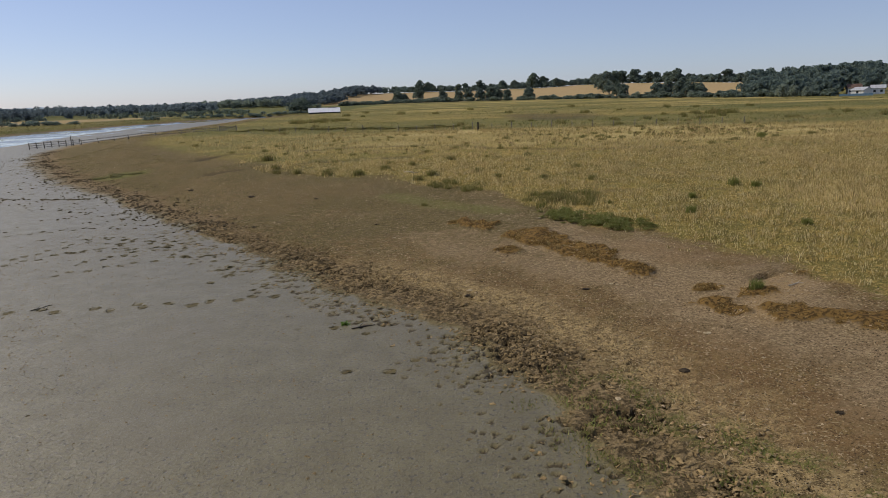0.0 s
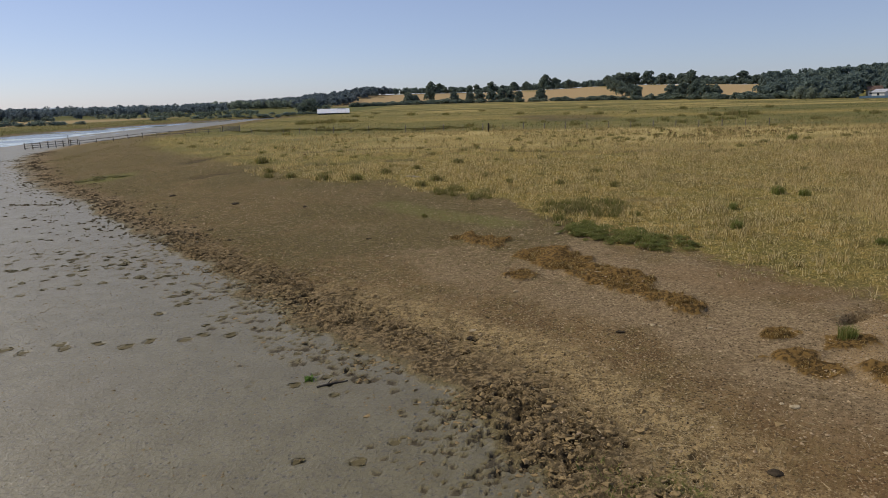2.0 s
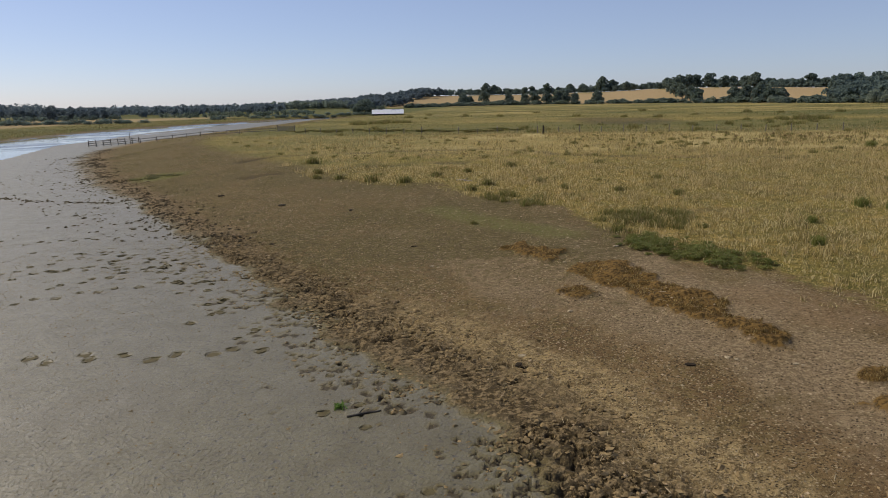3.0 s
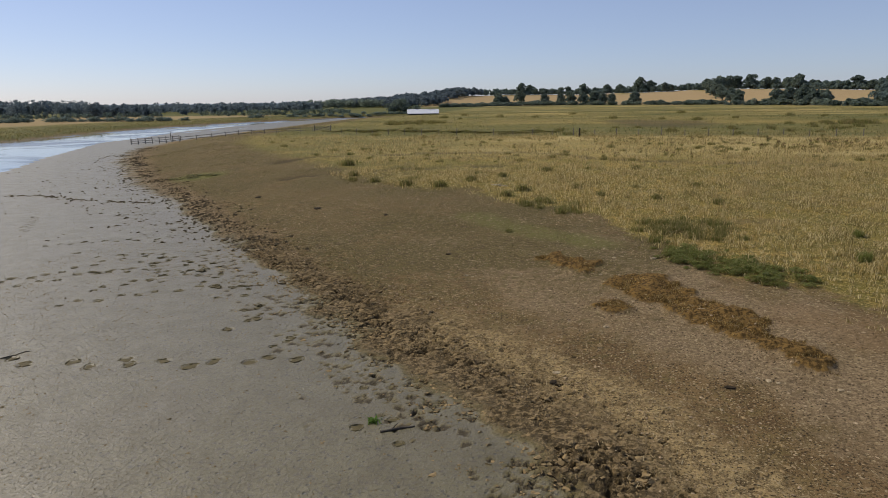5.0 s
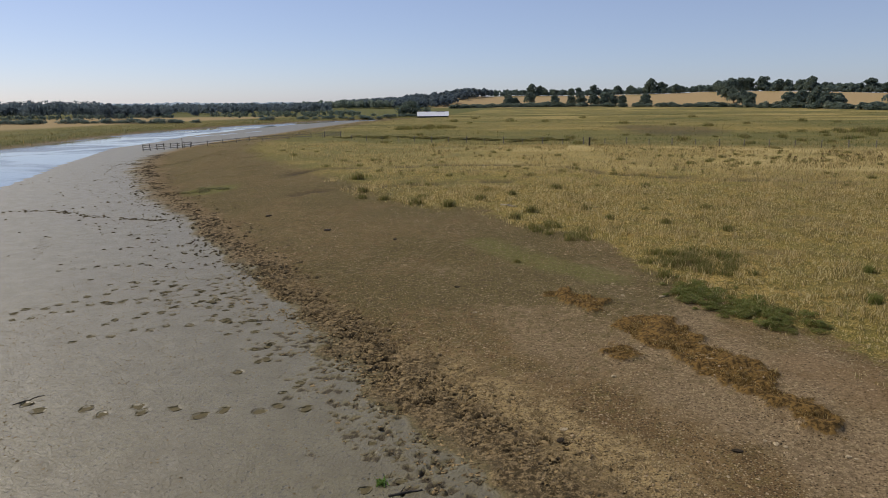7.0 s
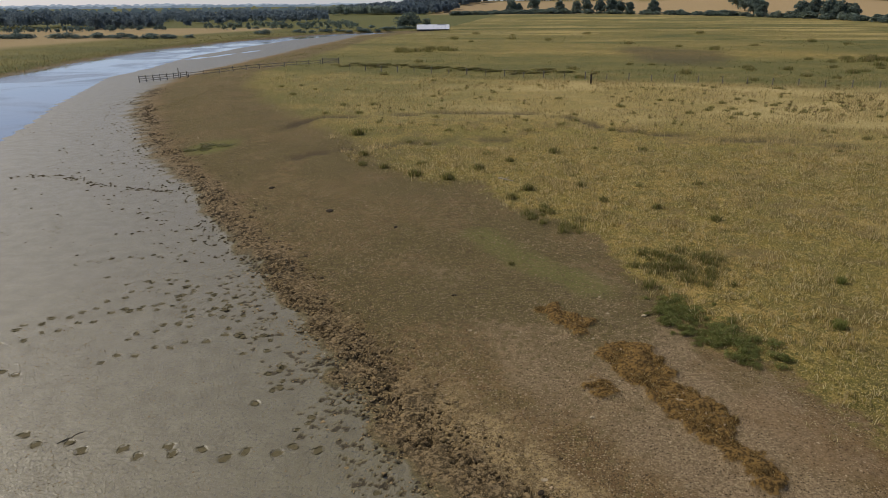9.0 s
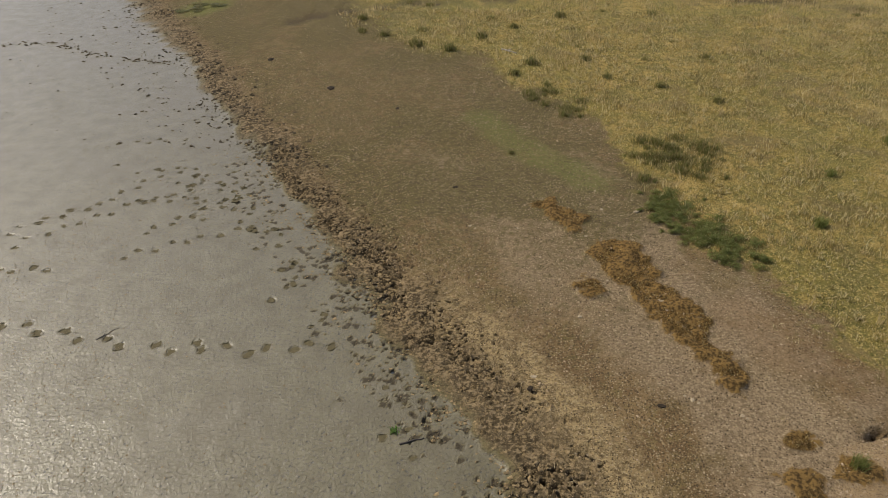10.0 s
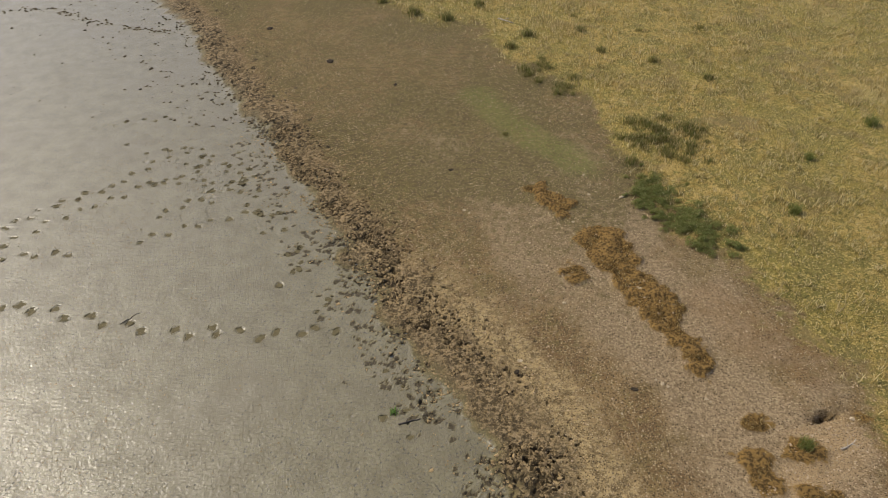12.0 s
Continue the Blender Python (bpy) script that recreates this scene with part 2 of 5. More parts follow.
def tube(bm, points, radii, sides=7):
    """A tapered limb through points."""
    rings = []
    for i, p in enumerate(points):
        a, b = Vector(points[max(i - 1, 0)]), Vector(points[min(i + 1, len(points) - 1)])
        q = (b - a).to_track_quat("Z", "Y")
        rings.append([bm.verts.new(Vector(p) + q @ Vector((radii[i] * math.cos(2 * math.pi * k / sides), radii[i] * math.sin(2 * math.pi * k / sides), 0)))
                      for k in range(sides)])
    for r, s in zip(rings[:-1], rings[1:]):
        for k in range(sides):
            bm.faces.new((r[k], r[(k + 1) % sides], s[(k + 1) % sides], s[k]))
    bm.faces.new(rings[0][::-1])
    bm.faces.new(rings[-1])


def ico(level):
    if level == 0:
        return (np.array([(1, 0, 0), (0, 1, 0), (-1, 0, 0), (0, -1, 0), (0, 0, 1), (0, 0, -1)], float),
                np.array([(0, 1, 4), (1, 2, 4), (2, 3, 4), (3, 0, 4), (1, 0, 5), (2, 1, 5), (3, 2, 5), (0, 3, 5)]))
    bm = bmesh.new()
    bmesh.ops.create_icosphere(bm, subdivisions=level, radius=1)
    v = np.array([p.co[:] for p in bm.verts])
    f = np.array([[p.index for p in q.verts] for q in bm.faces])
    bm.free()
    return v, f


def lumps(name, x, y, z, size, flat, material, jitter=0.28, level=1, long=1.0):
    """Many small uneven lumps (clods, pebbles, chips) in one mesh."""
    v, f = ico(level)
    n = len(x)
    j = 1 + jitter * rng.standard_normal((n, len(v), 1))
    p = v[None] * j
    p = p * np.stack([size * long, size * (0.7 + 0.6 * rng.random(n)), size * flat], 1)[:, None, :]
    a = rng.random(n) * 2 * np.pi
    c, s = np.cos(a)[:, None], np.sin(a)[:, None]
    q = np.stack([p[..., 0] * c - p[..., 1] * s + x[:, None], p[..., 0] * s + p[..., 1] * c + y[:, None], p[..., 2] + z[:, None]], -1)
    return mesh_of(name, q.reshape(-1, 3), (f[None] + (np.arange(n) * len(v))[:, None, None]).reshape(-1, 3), material)


def blades(name, x, y, z, height, width, material, lean=0.35, bent=True):
    """Grass: each blade a narrow bent strip that ends in a point."""
    n = len(x)
    a, la = rng.random(n) * 2 * np.pi, rng.random(n) * 2 * np.pi
    wx, wy = np.cos(a) * width / 2, np.sin(a) * width / 2
    l = height * lean * (0.3 + rng.random(n))
    tx, ty = np.cos(la) * l, np.sin(la) * l
    if bent:
        p = np.stack([np.stack([x - wx, y - wy, z - 0.03], 1), np.stack([x + wx, y + wy, z - 0.03], 1),
                      np.stack([x + tx * 0.3 + wx * 0.8, y + ty * 0.3 + wy * 0.8, z + height * 0.6], 1),
                      np.stack([x + tx * 0.3 - wx * 0.8, y + ty * 0.3 - wy * 0.8, z + height * 0.6], 1),
                      np.stack([x + tx, y + ty, z + height], 1)], 1)
        f = np.array([[0, 1, 2], [0, 2, 3], [3, 2, 4]])
    else:
        p = np.stack([np.stack([x - wx, y - wy, z - 0.03], 1), np.stack([x + wx, y + wy, z - 0.03], 1), np.stack([x + tx, y + ty, z + height], 1)], 1)
        f = np.array([[0, 1, 2]])
    k = p.shape[1]
    return mesh_of(name, p.reshape(-1, 3), (f[None] + (np.arange(n) * k)[:, None, None]).reshape(-1, 3), material)


def leaf_cloud(lobes, count, size, seed):
    """Leaf sprays over and inside rounded lobes (x, y, z, rx, ry, rz): arrays of quads."""
    r = np.random.default_rng(seed)
    lobes = np.array(lobes, float)
    w = lobes[:, 3] * lobes[:, 5]
    pick = r.choice(len(lobes), count, p=w / w.sum())
    d = r.standard_normal((count, 3))
    d /= np.linalg.norm(d, axis=1, keepdims=True)
    d[:, 2] = np.where(d[:, 2] < -0.35, -d[:, 2], d[:, 2])
    rad = 0.72 + 0.36 * r.random(count) ** 0.7
    c = lobes[pick, :3] + d * lobes[pick, 3:] * rad[:, None]
    nrm = d + 0.8 * r.standard_normal((count, 3))
    nrm /= np.linalg.norm(nrm, axis=1, keepdims=True)
    t = np.cross(nrm, r.standard_normal((count, 3)))
    t /= np.linalg.norm(t, axis=1, keepdims=True)
    b = np.cross(nrm, t)
    s = size * (0.55 + 0.9 * r.random(count))[:, None]
    q = np.stack([c - t * s * 0.5, c + b * s * 0.38 + nrm * s * 0.1, c + t * s * 0.5, c - b * s * 0.38 + nrm * s * 0.1], 1)
    return q.reshape(-1, 3), np.arange(count * 4).reshape(-1, 4)


# ------------------------------------------------------------------ materials
class Nodes:
    """Short hand for node materials."""

    def __init__(self, name, rough=0.8, spec=0.3):
        self.mat = bpy.data.materials.new(name)
        self.mat.use_nodes = True
        self.t = self.mat.node_tree
        self.b = self.t.nodes["Principled BSDF"]
        self.b.inputs["Roughness"].default_value = rough
        self.b.inputs["Specular IOR Level"].default_value = spec
        self.co = self.t.nodes.new("ShaderNodeTexCoord").outputs["Object"]

    def put(self, socket, value):
        if hasattr(value, "links"):
            self.t.links.new(value, socket)
        else:
            socket.default_value = value

    def noise(self, scale, detail=4.0, rough=0.55, warp=0.0):
        n = self.t.nodes.new("ShaderNodeTexNoise")
        n.inputs["Scale"].default_value, n.inputs["Detail"].default_value = scale, detail
        n.inputs["Roughness"].default_value, n.inputs["Distortion"].default_value = rough, warp
        self.t.links.new(self.co, n.inputs["Vector"])
        return n.outputs["Fac"]

    def cells(self, scale):
        n = self.t.nodes.new("ShaderNodeTexVoronoi")
        n.inputs["Scale"].default_value = scale
        self.t.links.new(self.co, n.inputs["Vector"])
        return n.outputs["Distance"], n.outputs["Color"]

    def math(self, op, a, b=0.0):
        n = self.t.nodes.new("ShaderNodeMath")
        n.operation = op
        self.put(n.inputs[0], a), self.put(n.inputs[1], b)
        return n.outputs[0]

    def span(self, v, a, b, c=0.0, d=1.0):
        n = self.t.nodes.new("ShaderNodeMapRange")
        n.interpolation_type = "SMOOTHSTEP"
        for i, k in enumerate((v, a, b, c, d)):
            self.put(n.inputs[i], k)
        return n.outputs[0]

    def mix(self, fac, a, b):
        n = self.t.nodes.new("ShaderNodeMix")
        n.data_type = "RGBA"
        self.put(n.inputs["Factor"], fac)
        for key, v in ((6, a), (7, b)):
            self.put(n.inputs[key], (*v, 1.0) if isinstance(v, tuple) else v)
        return n.outputs[2]

    def zone(self, name):
        n = self.t.nodes.new("ShaderNodeAttribute")
        n.attribute_name = name
        s = self.t.nodes.new("ShaderNodeSeparateColor")
        self.t.links.new(n.outputs["Color"], s.inputs[0])
        return s.outputs[0], s.outputs[1], s.outputs[2]

    def mask(self, name):
        n = self.t.nodes.new("ShaderNodeAttribute")
        n.attribute_name = name
        return n.outputs["Alpha"]

    def island(self):
        return self.t.nodes.new("ShaderNodeNewGeometry").outputs["Random Per Island"]

    def object_random(self):
        return self.t.nodes.new("ShaderNodeObjectInfo").outputs["Random"]

    def bump(self, height, strength=0.5, distance=0.02):
        n = self.t.nodes.new("ShaderNodeBump")
        n.inputs["Strength"].default_value = strength
        self.put(n.inputs["Distance"], distance)
        self.t.links.new(height, n.inputs["Height"])
        self.t.links.new(n.outputs[0], self.b.inputs["Normal"])
        self.t.links.new(n.outputs[0], self.b.inputs["Coat Normal"])

    def colour(self, v):
        self.put(self.b.inputs["Base Color"], (*v, 1.0) if isinstance(v, tuple) else v)
        return self

    def gloss(self, v):
        self.put(self.b.inputs["Roughness"], v)


def ground_material():
    m = Nodes("marsh_ground", 0.9, 0.25)
    grass, churn, moss = m.zone("zone_a")
    gravel, pit = m.mask("zone_a"), m.mask("zone_b")
    mud, litter, algae = m.zone("zone_b")
    shell, rut, crop = m.zone("zone_c")
    tall, green, turf = m.zone("zone_d")
    russet = m.mask("zone_d")
    big, mid, patch = m.noise(0.16, 4), m.noise(0.9, 5, 0.6), m.noise(2.6, 5, 0.62)
    fine, grain, grit = m.noise(8.0, 5, 0.65), m.noise(26.0, 4, 0.7), m.noise(55.0, 2)
    # bare trodden soil with thin dry growth and stones
    soil = m.mix(m.span(mid, 0.36, 0.64), (0.180, 0.114, 0.051), (0.278, 0.184, 0.083))
    soil = m.mix(m.span(m.noise(0.4, 5, 0.6), 0.48, 0.62, 0.0, 0.5), soil, (0.178, 0.136, 0.052))
    soil = m.mix(m.span(patch, 0.50, 0.66, 0.0, 0.6), soil, (0.215, 0.162, 0.058))
    soil = m.mix(m.span(m.noise(12.0, 3, 0.7), 0.47, 0.40), soil, (0.085, 0.060, 0.027))
    soil = m.mix(m.span(m.noise(18.0, 3, 0.7), 0.57, 0.64), soil, (0.420, 0.322, 0.170))
    soil = m.mix(m.span(grain, 0.44, 0.34), soil, (0.073, 0.053, 0.023))
    stony = m.mix(m.span(fine, 0.40, 0.60), (0.238, 0.170, 0.094), (0.425, 0.312, 0.178))
    stony = m.mix(m.span(grain, 0.46, 0.36), stony, (0.078, 0.057, 0.030))
    streak = m.math("ADD", m.math("MULTIPLY", m.math("SUBTRACT", m.noise(0.32, 5, 0.6, 0.5), 0.5), 2.6), m.math("MULTIPLY", m.math("SUBTRACT", patch, 0.5), 1.2))
    soil = m.mix(m.math("MULTIPLY", m.span(m.math("ADD", gravel, streak), 0.15, 1.15), 0.85), soil, stony)
    lit = m.mix(m.span(m.noise(3.3, 6, 0.75), 0.40, 0.58), (0.190, 0.132, 0.060), (0.450, 0.325, 0.150))
    lit = m.mix(m.span(m.noise(14.0, 5, 0.75), 0.47, 0.39), lit, (0.085, 0.058, 0.027))
    lit = m.mix(m.span(grain, 0.54, 0.64), lit, (0.600, 0.462, 0.245))
    soil = m.mix(m.span(m.math("ADD", litter, m.math("MULTIPLY", m.math("SUBTRACT", patch, 0.5), 1.4)), 0.25, 0.95), soil, lit)
    short = m.mix(m.span(grain, 0.40, 0.60), (0.099, 0.077, 0.031), (0.180, 0.143, 0.057))
    soil = m.mix(m.math("MULTIPLY", m.span(m.math("ADD", turf, m.math("MULTIPLY", m.math("SUBTRACT", patch, 0.5), 1.6)), 0.25, 0.85), 0.88), soil, short)
    soil = m.mix(m.math("MULTIPLY", turf, m.span(m.noise(2.4, 6, 0.8), 0.50, 0.60, 0.0, 0.7)), soil, (0.105, 0.076, 0.040))
    soil = m.mix(m.math("MULTIPLY", turf, m.span(m.noise(5.1, 6, 0.8), 0.55, 0.62, 0.0, 0.7)), soil, (0.235, 0.200, 0.072))
    dots, tone = m.cells(12.0)
    split = m.t.nodes.new("ShaderNodeSeparateColor")
    m.t.links.new(tone, split.inputs[0])
    speck = m.mix(m.span(split.outputs[1], 0.35, 0.65), (0.066, 0.047, 0.025), (0.473, 0.362, 0.207))
    soil = m.mix(m.math("MULTIPLY", m.span(dots, 0.40, 0.26), m.span(split.outputs[0], 0.45, 0.55)), soil, speck)
    soil = m.mix(m.math("MULTIPLY", russet, m.span(fine, 0.36, 0.56, 0.1, 0.42)), soil, (0.255, 0.150, 0.066))
    soil = m.mix(m.math("MULTIPLY", algae, m.span(fine, 0.36, 0.58)), soil, (0.180, 0.185, 0.050))
    soil = m.mix(m.math("MULTIPLY", shell, m.span(grain, 0.40, 0.54)), soil, (0.420, 0.286, 0.139))
    # pasture
    turf_c = m.mix(m.span(mid, 0.36, 0.64), (0.278, 0.194, 0.050), (0.430, 0.298, 0.095))
    turf_c = m.mix(m.span(big, 0.44, 0.62), turf_c, (0.255, 0.203, 0.050))
    turf_c = m.mix(m.span(m.noise(0.5, 6, 0.72, 0.4), 0.47, 0.56, 0.0, 0.9), turf_c, (0.196, 0.164, 0.048))
    turf_c = m.mix(m.span(patch, 0.50, 0.62), turf_c, (0.172, 0.150, 0.040))
    turf_c = m.mix(m.span(fine, 0.52, 0.64), turf_c, (0.523, 0.381, 0.122))
    turf_c = m.mix(m.span(m.noise(3.6, 4, 0.7), 0.47, 0.36, 0.0, 0.75), turf_c, (0.120, 0.108, 0.030))
    turf_c = m.mix(m.span(m.noise(13.0, 3, 0.7), 0.46, 0.38), turf_c, (0.080, 0.070, 0.020))
    turf_c = m.mix(m.span(m.noise(16.0, 3, 0.7), 0.56, 0.64), turf_c, (0.560, 0.430, 0.170))
    turf_c = m.mix(m.span(m.noise(0.27, 6, 0.72, 0.6), 0.53, 0.64, 0.0, 0.6), turf_c, (0.200, 0.146, 0.066))
    straw = m.mix(m.span(fine, 0.38, 0.60), (0.345, 0.270, 0.098), (0.560, 0.440, 0.195))
    turf_c = m.mix(m.math("MULTIPLY", tall, m.span(patch, 0.28, 0.52)), turf_c, straw)
    wet_green = m.mix(m.span(patch, 0.42, 0.58), (0.085, 0.096, 0.030), (0.160, 0.150, 0.054))
    turf_c = m.mix(green, turf_c, wet_green)
    land = m.mix(m.span(m.math("ADD", grass, m.math("MULTIPLY", m.math("SUBTRACT", patch, 0.5), 1.6)), 0.2, 0.8), soil, turf_c)
    land = m.mix(m.math("MULTIPLY", rut, m.span(fine, 0.36, 0.52)), land, (0.085, 0.064, 0.038))
    gold = m.mix(m.span(mid, 0.35, 0.65), (0.39, 0.285, 0.145), (0.34, 0.245, 0.125))
    land = m.mix(crop, land, gold)
    mossy = m.mix(m.span(fine, 0.40, 0.58), (0.086, 0.054, 0.020), (0.265, 0.160, 0.050))
    land = m.mix(m.span(m.math("ADD", moss, m.math("MULTIPLY", m.math("SUBTRACT", fine, 0.5), 1.2)), 0.3, 0.7), land, mossy)
    # river mud
    mud_c = m.mix(m.span(mid, 0.34, 0.66), (0.106, 0.085, 0.028), (0.131, 0.107, 0.037))
    mud_c = m.mix(m.span(m.noise(8.0, 5, 0.75), 0.47, 0.39), mud_c, (0.066, 0.051, 0.022))
    mud_c = m.mix(m.span(m.noise(17.0, 3, 0.6), 0.56, 0.70, 0.0, 0.6), mud_c, (0.150, 0.122, 0.050))
    mud_c = m.mix(m.span(big, 0.50, 0.64, 0.0, 0.7), mud_c, (0.112, 0.089, 0.034))
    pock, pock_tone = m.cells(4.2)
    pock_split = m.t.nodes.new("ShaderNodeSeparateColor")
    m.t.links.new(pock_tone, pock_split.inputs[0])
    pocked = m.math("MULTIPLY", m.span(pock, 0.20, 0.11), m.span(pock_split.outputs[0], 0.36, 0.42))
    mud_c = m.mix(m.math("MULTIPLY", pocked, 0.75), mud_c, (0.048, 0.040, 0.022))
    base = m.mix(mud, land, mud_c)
    dark = m.mix(m.span(m.noise(6.0, 5, 0.7), 0.42, 0.56), (0.100, 0.072, 0.035), (0.330, 0.240, 0.125))
    dark = m.mix(m.span(m.noise(2.2, 6, 0.8), 0.51, 0.45, 0.0, 0.7), dark, (0.070, 0.053, 0.028))
    base = m.mix(m.math("MULTIPLY", m.math("MULTIPLY", churn, m.span(mud, 0.0, 1.0, 1.0, 0.15)), m.span(fine, 0.28, 0.50)), base, dark)
    # hoof pits: wet mud, with the shade inside them painted in too
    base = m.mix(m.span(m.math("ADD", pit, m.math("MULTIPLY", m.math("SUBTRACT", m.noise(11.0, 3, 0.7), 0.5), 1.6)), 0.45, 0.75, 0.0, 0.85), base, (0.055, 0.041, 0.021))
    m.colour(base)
    wetness = m.math("MULTIPLY", m.math("MULTIPLY", mud, m.span(churn, 0.0, 0.6, 1.0, 0.35)), m.span(mid, 0.25, 0.75, 0.85, 1.0))
    m.gloss(m.math("SUBTRACT", 0.93, m.math("MULTIPLY", wetness, m.span(m.noise(15.0, 4, 0.7), 0.46, 0.66, 0.34, 0.50))))
    m.put(m.b.inputs["Specular IOR Level"], m.math("ADD", 0.08, m.math("MULTIPLY", wetness, 0.80)))
    m.put(m.b.inputs["Coat Weight"], m.math("MULTIPLY", wetness, 0.25))
    m.b.inputs["Coat Roughness"].default_value, m.b.inputs["Coat IOR"].default_value = 0.2, 1.4
    dry_rel = m.math("MULTIPLY", m.math("ADD", m.math("ADD", fine, m.math("MULTIPLY", grain, 0.8)), m.math("MULTIPLY", grit, 0.30)), 0.085)
    lump = m.noise(5.5, 3, 0.5, 0.3)
    crumb = m.span(m.noise(16.0, 3, 0.6), 0.54, 0.72)
    mud_rel = m.math("SUBTRACT", m.math("ADD", m.math("ADD", m.math("MULTIPLY", lump, 0.022), m.math("MULTIPLY", crumb, 0.022)), m.math("MULTIPLY", grain, 0.004)), m.math("MULTIPLY", pocked, 0.02))
    keep_dry = m.math("MULTIPLY", dry_rel, m.math("SUBTRACT", 1.0, mud))
    lumpy = m.math("MULTIPLY", m.math("MULTIPLY", m.noise(7.5, 4, 0.65), 0.16), m.math("MAXIMUM", churn, m.math("MULTIPLY", litter, 0.8)))
    m.bump(m.math("ADD", m.math("ADD", keep_dry, lumpy), m.math("MULTIPLY", mud_rel, mud)), 1.0, 1.0)
    return m.mat


def simple(name, dark, light, scale, rough=0.85, spec=0.2, relief=0.4, deep=0.01, island=0.0):
    m = Nodes(name, rough, spec)
    n, f = m.noise(scale, 4), m.noise(scale * 6, 4)
    c = m.mix(m.span(n, 0.35, 0.65), dark, light)
    c = m.mix(m.math("MULTIPLY", m.span(f, 0.5, 0.7), 0.5), c, tuple(min(1.0, 1.35 * k) for k in light))
    if island:
        c = m.mix(m.math("MULTIPLY", m.island(), island), c, tuple(0.45 * k for k in dark))
    m.colour(c)
    if relief:
        m.bump(m.math("ADD", n, f), relief, deep)
    return m.mat


def foliage(name, dark, light, dry=None, dry_part=0.0, scale=0.5, gloss=0.6, thin=0.45):
    m = Nodes(name, gloss, 0.25)
    c = m.mix(m.island(), dark, light)
    c = m.mix(m.span(m.noise(scale, 3), 0.3, 0.7, 0.0, 0.6), c, tuple(0.6 * k for k in dark))
    if dry:
        c = m.mix(m.math("LESS_THAN", m.math("FRACT", m.math("MULTIPLY", m.island(), 7.31)), dry_part), c, dry)
    m.colour(c)
    through_leaf(m, c, thin)
    return m.mat


def tree_leaves(name, dark, light, thin=0.45):
    m = Nodes(name, 0.7, 0.15)
    c = m.mix(m.object_random(), dark, light)
    c = m.mix(m.math("MULTIPLY", m.island(), 0.5), c, tuple(1.6 * k for k in light))
    c = m.mix(m.span(m.noise(0.35, 2), 0.35, 0.6, 0.0, 0.35), c, tuple(0.6 * k for k in dark))
    m.colour(c)
    through_leaf(m, c, thin)
    return m.mat


def through_leaf(m, c, part_through):
    """Leaves let some light through."""
    thin = m.t.nodes.new("ShaderNodeBsdfTranslucent")
    m.put(thin.inputs["Color"], c)
    mixed = m.t.nodes.new("ShaderNodeMixShader")
    mixed.inputs[0].default_value = part_through
    m.t.links.new(m.b.outputs[0], mixed.inputs[1])
    m.t.links.new(thin.outputs[0], mixed.inputs[2])
    m.t.links.new(mixed.outputs[0], m.t.nodes["Material Output"].inputs["Surface"])


M_GROUND = ground_material()
M_CLOD = simple("trodden_mud_clod", (0.150, 0.108, 0.054), (0.290, 0.212, 0.110), 6, 0.95, 0.05, island=0.2)
M_CLOD_WET = simple("wet_mud_clod", (0.062, 0.047, 0.026), (0.140, 0.106, 0.058), 6, 0.9, 0.1, island=0.2)
M_CLOD_DRY = simple("dry_mud_clod", (0.225, 0.156, 0.072), (0.345, 0.249, 0.123), 6, 0.95, 0.1, island=0.25)
M_PRINT = simple("broken_mud_edge", (0.104, 0.084, 0.040), (0.170, 0.138, 0.068), 14, 0.85, 0.15)
M_PRINT_FLOOR = simple("smooth_wet_mud", (0.090, 0.073, 0.034), (0.118, 0.096, 0.046), 5, 0.8, 0.15, 0.2, 0.01)
M_STONE = simple("pale_stone", (0.314, 0.242, 0.140), (0.481, 0.387, 0.244), 9, 0.85, 0.2)
M_CHIP = simple("shell_and_chalk_chips", (0.352, 0.246, 0.136), (0.586, 0.440, 0.263), 11, 0.8, 0.3, 0, island=0.5)
M_STRAW = simple("dry_straw", (0.36, 0.27, 0.14), (0.52, 0.42, 0.24), 8, 0.85, 0.2, 0, island=0.5)
M_DUNG = simple("old_dung", (0.030, 0.022, 0.014), (0.060, 0.045, 0.028), 10, 0.9, 0.1)
M_WOOD = simple("weathered_timber", (0.147, 0.126, 0.101), (0.280, 0.245, 0.203), 7, 0.85, 0.2)
M_DARKWOOD = simple("wet_dark_wood", (0.028, 0.022, 0.016), (0.07, 0.056, 0.04), 9, 0.7, 0.3)
M_PALEWOOD = simple("bleached_branch", (0.30, 0.255, 0.19), (0.46, 0.41, 0.33), 7, 0.8, 0.2)
M_BARK = simple("bark", (0.045, 0.036, 0.026), (0.10, 0.082, 0.06), 3, 0.95, 0.1)
M_GRASS = foliage("pasture_grass", (0.252, 0.208, 0.072), (0.590, 0.452, 0.172), (0.780, 0.640, 0.330), 0.30, thin=0.45)
M_TALL = foliage("tall_dry_grass", (0.440, 0.335, 0.140), (0.700, 0.550, 0.275), (0.210, 0.172, 0.060), 0.28, thin=0.6)
M_STRAWGRASS = foliage("bleached_seed_grass", (0.520, 0.400, 0.175), (0.800, 0.630, 0.325), (0.230, 0.186, 0.064), 0.2, thin=0.6)
M_WEED = foliage("low_saltmarsh_weed", (0.170, 0.185, 0.052), (0.350, 0.345, 0.105), (0.40, 0.30, 0.13), 0.15)
M_WETGRASS = foliage("green_marsh_growth", (0.117, 0.132, 0.039), (0.239, 0.226, 0.075), (0.452, 0.327, 0.132), 0.12)
M_TURF = foliage("thin_grazed_turf", (0.130, 0.112, 0.042), (0.260, 0.212, 0.082), (0.380, 0.290, 0.130), 0.15)
